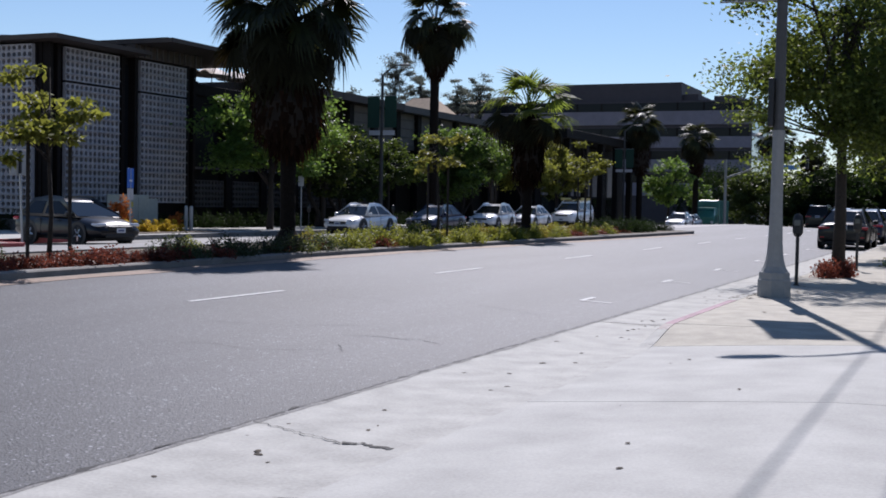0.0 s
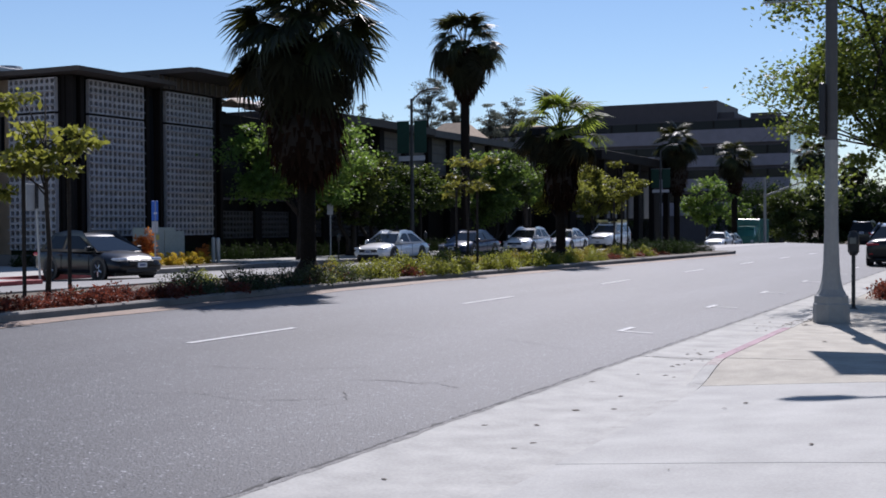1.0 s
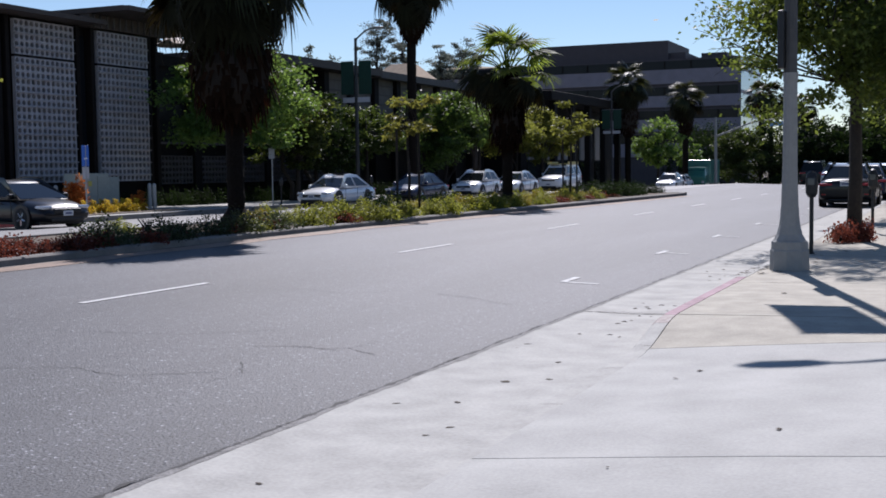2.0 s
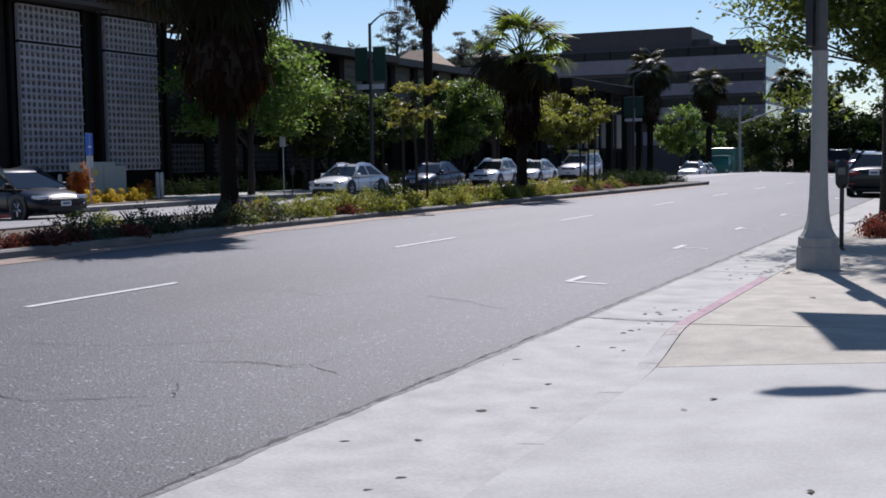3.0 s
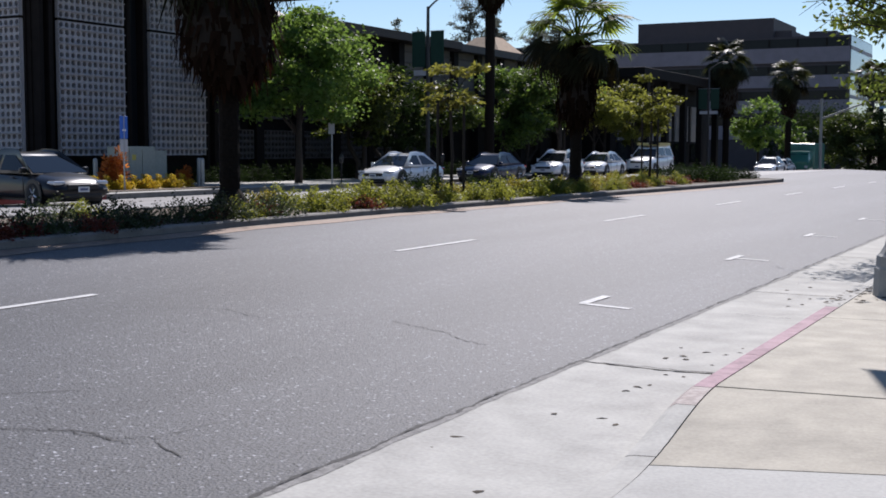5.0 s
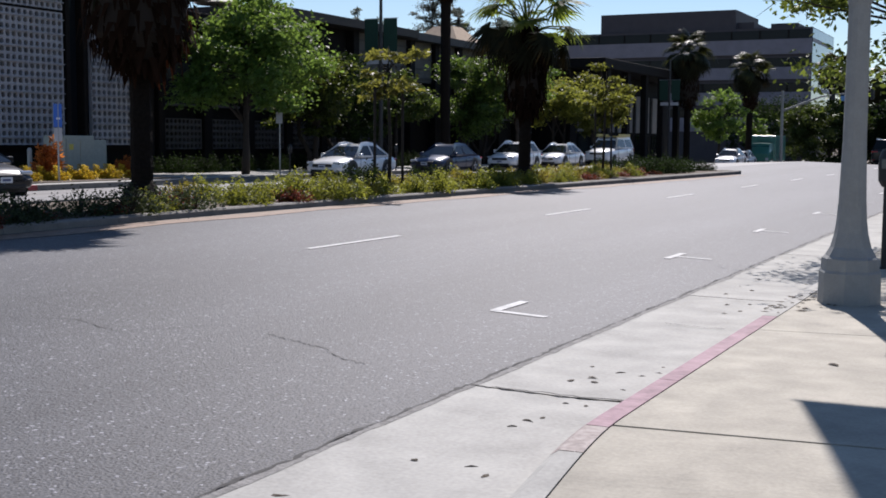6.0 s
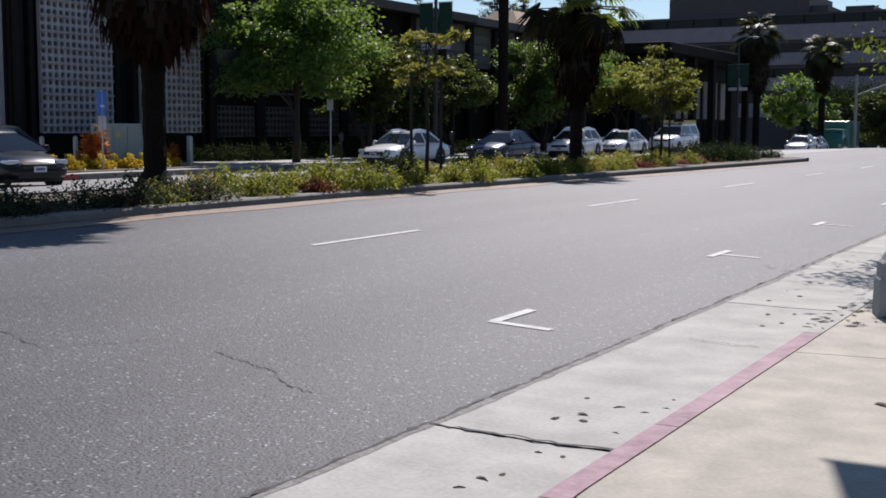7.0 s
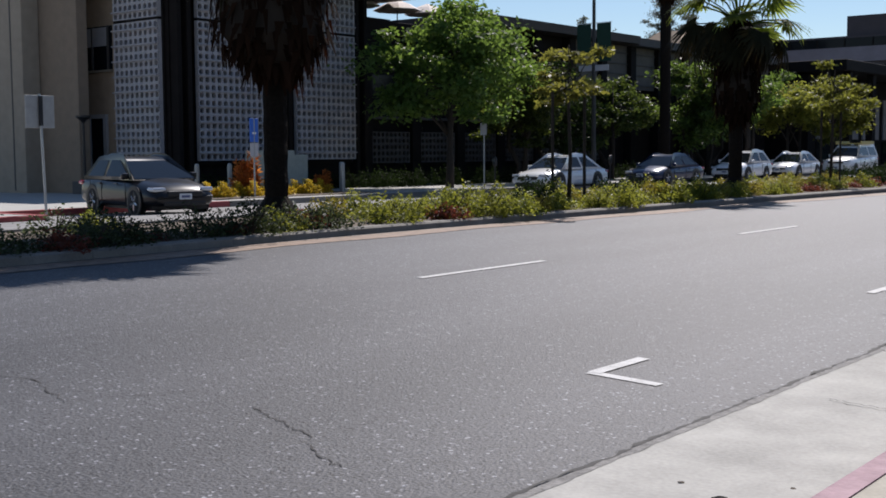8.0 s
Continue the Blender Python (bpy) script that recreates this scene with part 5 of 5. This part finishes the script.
def far_lamp(x, y, h):
    ob = light_pole("slim street lamp with green banners at the far kerb", pose(x, y, FZ + dip(y), 0, 0, 180), h - dip(y), 1.0, POLE_DARK, .3)
    for s in (-1, 1):
        b = part("banner", boxes((s * .15, s * .85, -.01, .01, 5.3, 6.95)) if s > 0 else boxes((-.85, -.15, -.01, .01, 5.3, 6.95)), GREEN_B, ob, "green fabric banner")
        part("banner_print", boxes((s * .5 - .2, s * .5 + .2, -.014, -.0105, 5.7, 6.4)), plain("print_green", (.02, .12, .06), .7), b)
        part("banner_arm", pipe([(0, 0, 6.97), (s * .9, 0, 6.97)], .014, 6), GALV, ob)
    part("street_sign", boxes((-.75, .75, -.02, .02, 4.9, 5.15)), WALL_PALE, ob, "white sign board")
    return ob


far_lamp(-28.7, 55.9, 8.1)
far_lamp(-28.65, 103, 8.1)
light_pole("distant slim street lamp beyond the crossing", pose(-27.6, 127.5, FZ + dip(127.5), 0, 0, 180), 9.3, 2.0, POLE_DARK, .3)

sig = thing("traffic_signal", "grey traffic signal mast with a long arm", "traffic signal", pose(-23.4, 122.6, oz(-23.4, 122.6)))
part("mast", lathe([(.16, 0), (.12, 7.3)], 10), POLE, sig)
part("arm", pipe([(0, 0, 5.4), (3.5, 0, 6.7), (8.2, 0, 7.3)], [.1, .08, .05], 8), POLE, sig)
part("street_sign", boxes((5.2, 7.2, -.03, .03, 6.3, 6.75)), plain("blue_sign", (.1, .25, .5), .5), sig, "blue street name board")
for x in (4.6, 8.0):
    part("signal_head", boxes((x - .16, x + .16, -.2, .1, 6.4, 7.4), bevel=.03), TRIM, sig)

for k, (x, y) in enumerate(((-2.77, 20.9), (-2.3, 26.6), (-28.5, 48.2), (-28.5, 57.0), (-28.5, 64.6))):
    m = thing("parking_meter", "dark parking meter on a slim post by the kerb", "parking meter", pose(x, y, .14 if x > -5 else FZ), "parking meters")
    part("post", lathe([(.05, 0), (.05, .03), (.03, .04), (.03, .86)], 10), DARK_METAL, m)
    part("housing", lathe([(.05, .84), (.085, .9), (.09, 1.05), (.085, 1.13), (.06, 1.2), (.01, 1.23)], 12), DARK_METAL, m, "rounded dark meter head")
    part("display", boxes((-.05, .05, -.095, -.07, 1.02, 1.12), bevel=.01), plain("meter_display", (.09, .1, .1), .2), m)

# utility box, sign posts and bollards in the far bed
bedk = thing("planting_bed", "low kerbed planting bed of dark soil", "planting bed", kind="structure")
part("soil", boxes((-33.6, -29.0, 34.6, 42.0, -.1, FZ + .03), bevel=.02), SOIL, bedk)
ub = thing("utility_box", "pale grey-green metal utility cabinet", "utility box", pose(-32.4, 40.0, FZ))
UB = mat("utility_paint", (.36, .38, .33), .6, .12, .8, 30, .1)
part("cabinet", boxes((-.5, .5, -.7, .75, 0, 1.5), bevel=.02), UB, ub)
part("cabinet", boxes((-.4, .4, .76, 1.5, 0, 1.35), bevel=.02), UB, ub)
part("door", boxes((.5, .53, -.62, .02, .1, 1.4), bevel=.01), UB, ub)
part("door", boxes((.5, .53, .05, .68, .1, 1.4), bevel=.01), UB, ub)
part("notice", boxes((.531, .535, -.5, -.3, 1.0, 1.2)), plain("notice_yellow", (.6, .5, .1), .6), ub)
part("pad", boxes((-.6, .6, -.8, 1.6, 0.03, .06)), KERB, ub)
sg = thing("blue_sign", "blue and white directional sign on a post", "sign", pose(-29.5, 36.6, FZ))
part("post", pipe([(0, 0, 0), (0, 0, 2.5)], .03), GALV, sg)
p = part("panel", boxes((-.02, .02, -.17, .17, 1.75, 2.5), bevel=.008), plain("sign_blue", (.02, .12, .5), .4), sg, "blue sign panel")
part("arrow", boxes((.021, .024, -.08, .08, 2.0, 2.06)), WHITE_P, p)
part("panel", boxes((-.02, .02, -.16, .16, 1.3, 1.73), bevel=.008), WALL_PALE, sg, "pale sign panel")
for k, (x, y) in enumerate(((-31.6, 35.1), (-31.8, 36.2), (-31.8, 37.6), (-30.2, 41.4), (-31.2, 42.4))):
    b = thing("bollard", "grey round bollard in the planting bed", "bollard", pose(x, y, FZ), "bollards")
    part("post", lathe([(.08, 0), (.08, 1.0), (.06, 1.06), (.01, 1.08)], 12), GALV, b)
ss = thing("street_sign", "grey back of a traffic sign on a thin post", "sign", pose(-24.66, 25.95, .07, 0, 0, 0))
part("post", pipe([(0, 0, 0), (-.12, 0, 2.65)], .03), GALV, ss)
part("plate", boxes((-.14, -.11, -.36, .36, 1.9, 2.62), bevel=.008), mat("sign_back", (.35, .35, .34), .5, .12, 1, 20, .05, metal=.4), ss)
part("strut", boxes((-.1, -.06, -.04, .04, 1.95, 2.6)), DARK_METAL, ss)
isl = thing("traffic_island", "concrete island with red-painted kerb in the far road", "traffic island", kind="structure")
part("top", boxes((-27.9, -24.6, 8, 25.6, -.3, .07), bevel=.02), CONCRETE, isl)
part("kerbstone", boxes((-24.6, -24.4, 8, 25.8, -.3, .08), (-27.9, -24.6, 25.6, 25.8, -.3, .08), bevel=.02), KERB_DARKRED, isl)
ll = thing("path_lamp", "slim dark post lamp beside the building", "lamp", pose(-37.2, 35.7, FZ))
part("post", lathe([(.07, 0), (.05, .2), (.045, 2.5)], 10), DARK_METAL, ll)
part("head", lathe([(.05, 2.5), (.1, 2.58), (.26, 2.7), (.26, 2.76), (.05, 2.78)], 12), DARK_METAL, ll)

pks = thing("parking_sign", "thin grey post with a small pale parking sign", "sign", pose(-28.5, 47.5, FZ))
part("post", pipe([(0, 0, 0), (0, 0, 2.55)], .028), GALV, pks)
part("panel", boxes((-.15, .15, -.035, -.028, 2.05, 2.5), bevel=.003), WALL_PALE, pks, "small pale sign panel")

# ledge by the building
lw = part("low_wall", boxes((-38.2, -33.9, 35.85, 36.15, -.05, .45), bevel=.02), WALL_GREY)
tagged(lw, "low grey garden wall beside the building", "low wall", kind="structure")

# overhead wires beside the pavement
for k, (x, z) in enumerate(((-3.46, 9.5), (-2.78, 9.2), (-2.62, 9.3))):
    pts = [(x, -40 + 12 * j, z - .6 * math.sin(math.pi * ((j * 12) % 60) / 60)) for j in range(9)]
    w = part("overhead_wire", pipe(pts, .015, 5), DARK_METAL)
    tagged(w, "black overhead cable hung along the street", "cable", kind="structure")

# litter and small debris on gutter and pavement
rl = random.Random(9)
DEBRIS = mat("dry_leaf_litter", (.06, .045, .03), .9, .4, .2, 60, .2)
for k in range(130):
    y = rl.uniform(5, 22) if k < 60 else rl.uniform(17.2, 21) if k < 90 else rl.uniform(17.2, 18.7)
    x = rl.choice((rl.uniform(-4.1, -3.35), rl.uniform(-3.9, -3.3), rl.uniform(-2.8, .5))) if k < 60 else rl.uniform(-3.0, -2.4) if k < 90 else rl.uniform(-3.3, -2.95)
    z = .001 if x < KERB_X else pav_z(x, y) + .004
    s = rl.uniform(.012, .035)
    bm = bmesh.new()
    vs = [bm.verts.new((math.cos(a) * s * rl.uniform(.5, 1.6), math.sin(a) * s * rl.uniform(.4, 1), rl.uniform(0, .004))) for a in span(0, 5.2, 5)]
    c = bm.verts.new((0, 0, s * .25))
    for i in range(6):
        bm.faces.new((vs[i], vs[(i + 1) % 6], c))
    ob = part("dry_leaf", bm, DEBRIS)
    ob.matrix_basis = pose(x, y, z, 0, 0, rl.uniform(0, 360))
    tagged(ob, "dry dark leaf scrap lying on the concrete", "leaf", "fallen leaves")
for k in range(8):
    y, x = rl.uniform(12.5, 15.5), rl.uniform(-3.75, -3.35)
    d = rl.uniform(.015, .035)
    ob = part("twig", pipe([(-d, 0, 0), (0, d * .15, .003), (d, 0, 0)], [.002, .004, .002], 5), DEBRIS)
    ob.matrix_basis = pose(x, y, .001, 0, 0, rl.uniform(-40, 60))
    tagged(ob, "short dry brown twig lying in the gutter", "twig", "fallen twigs")
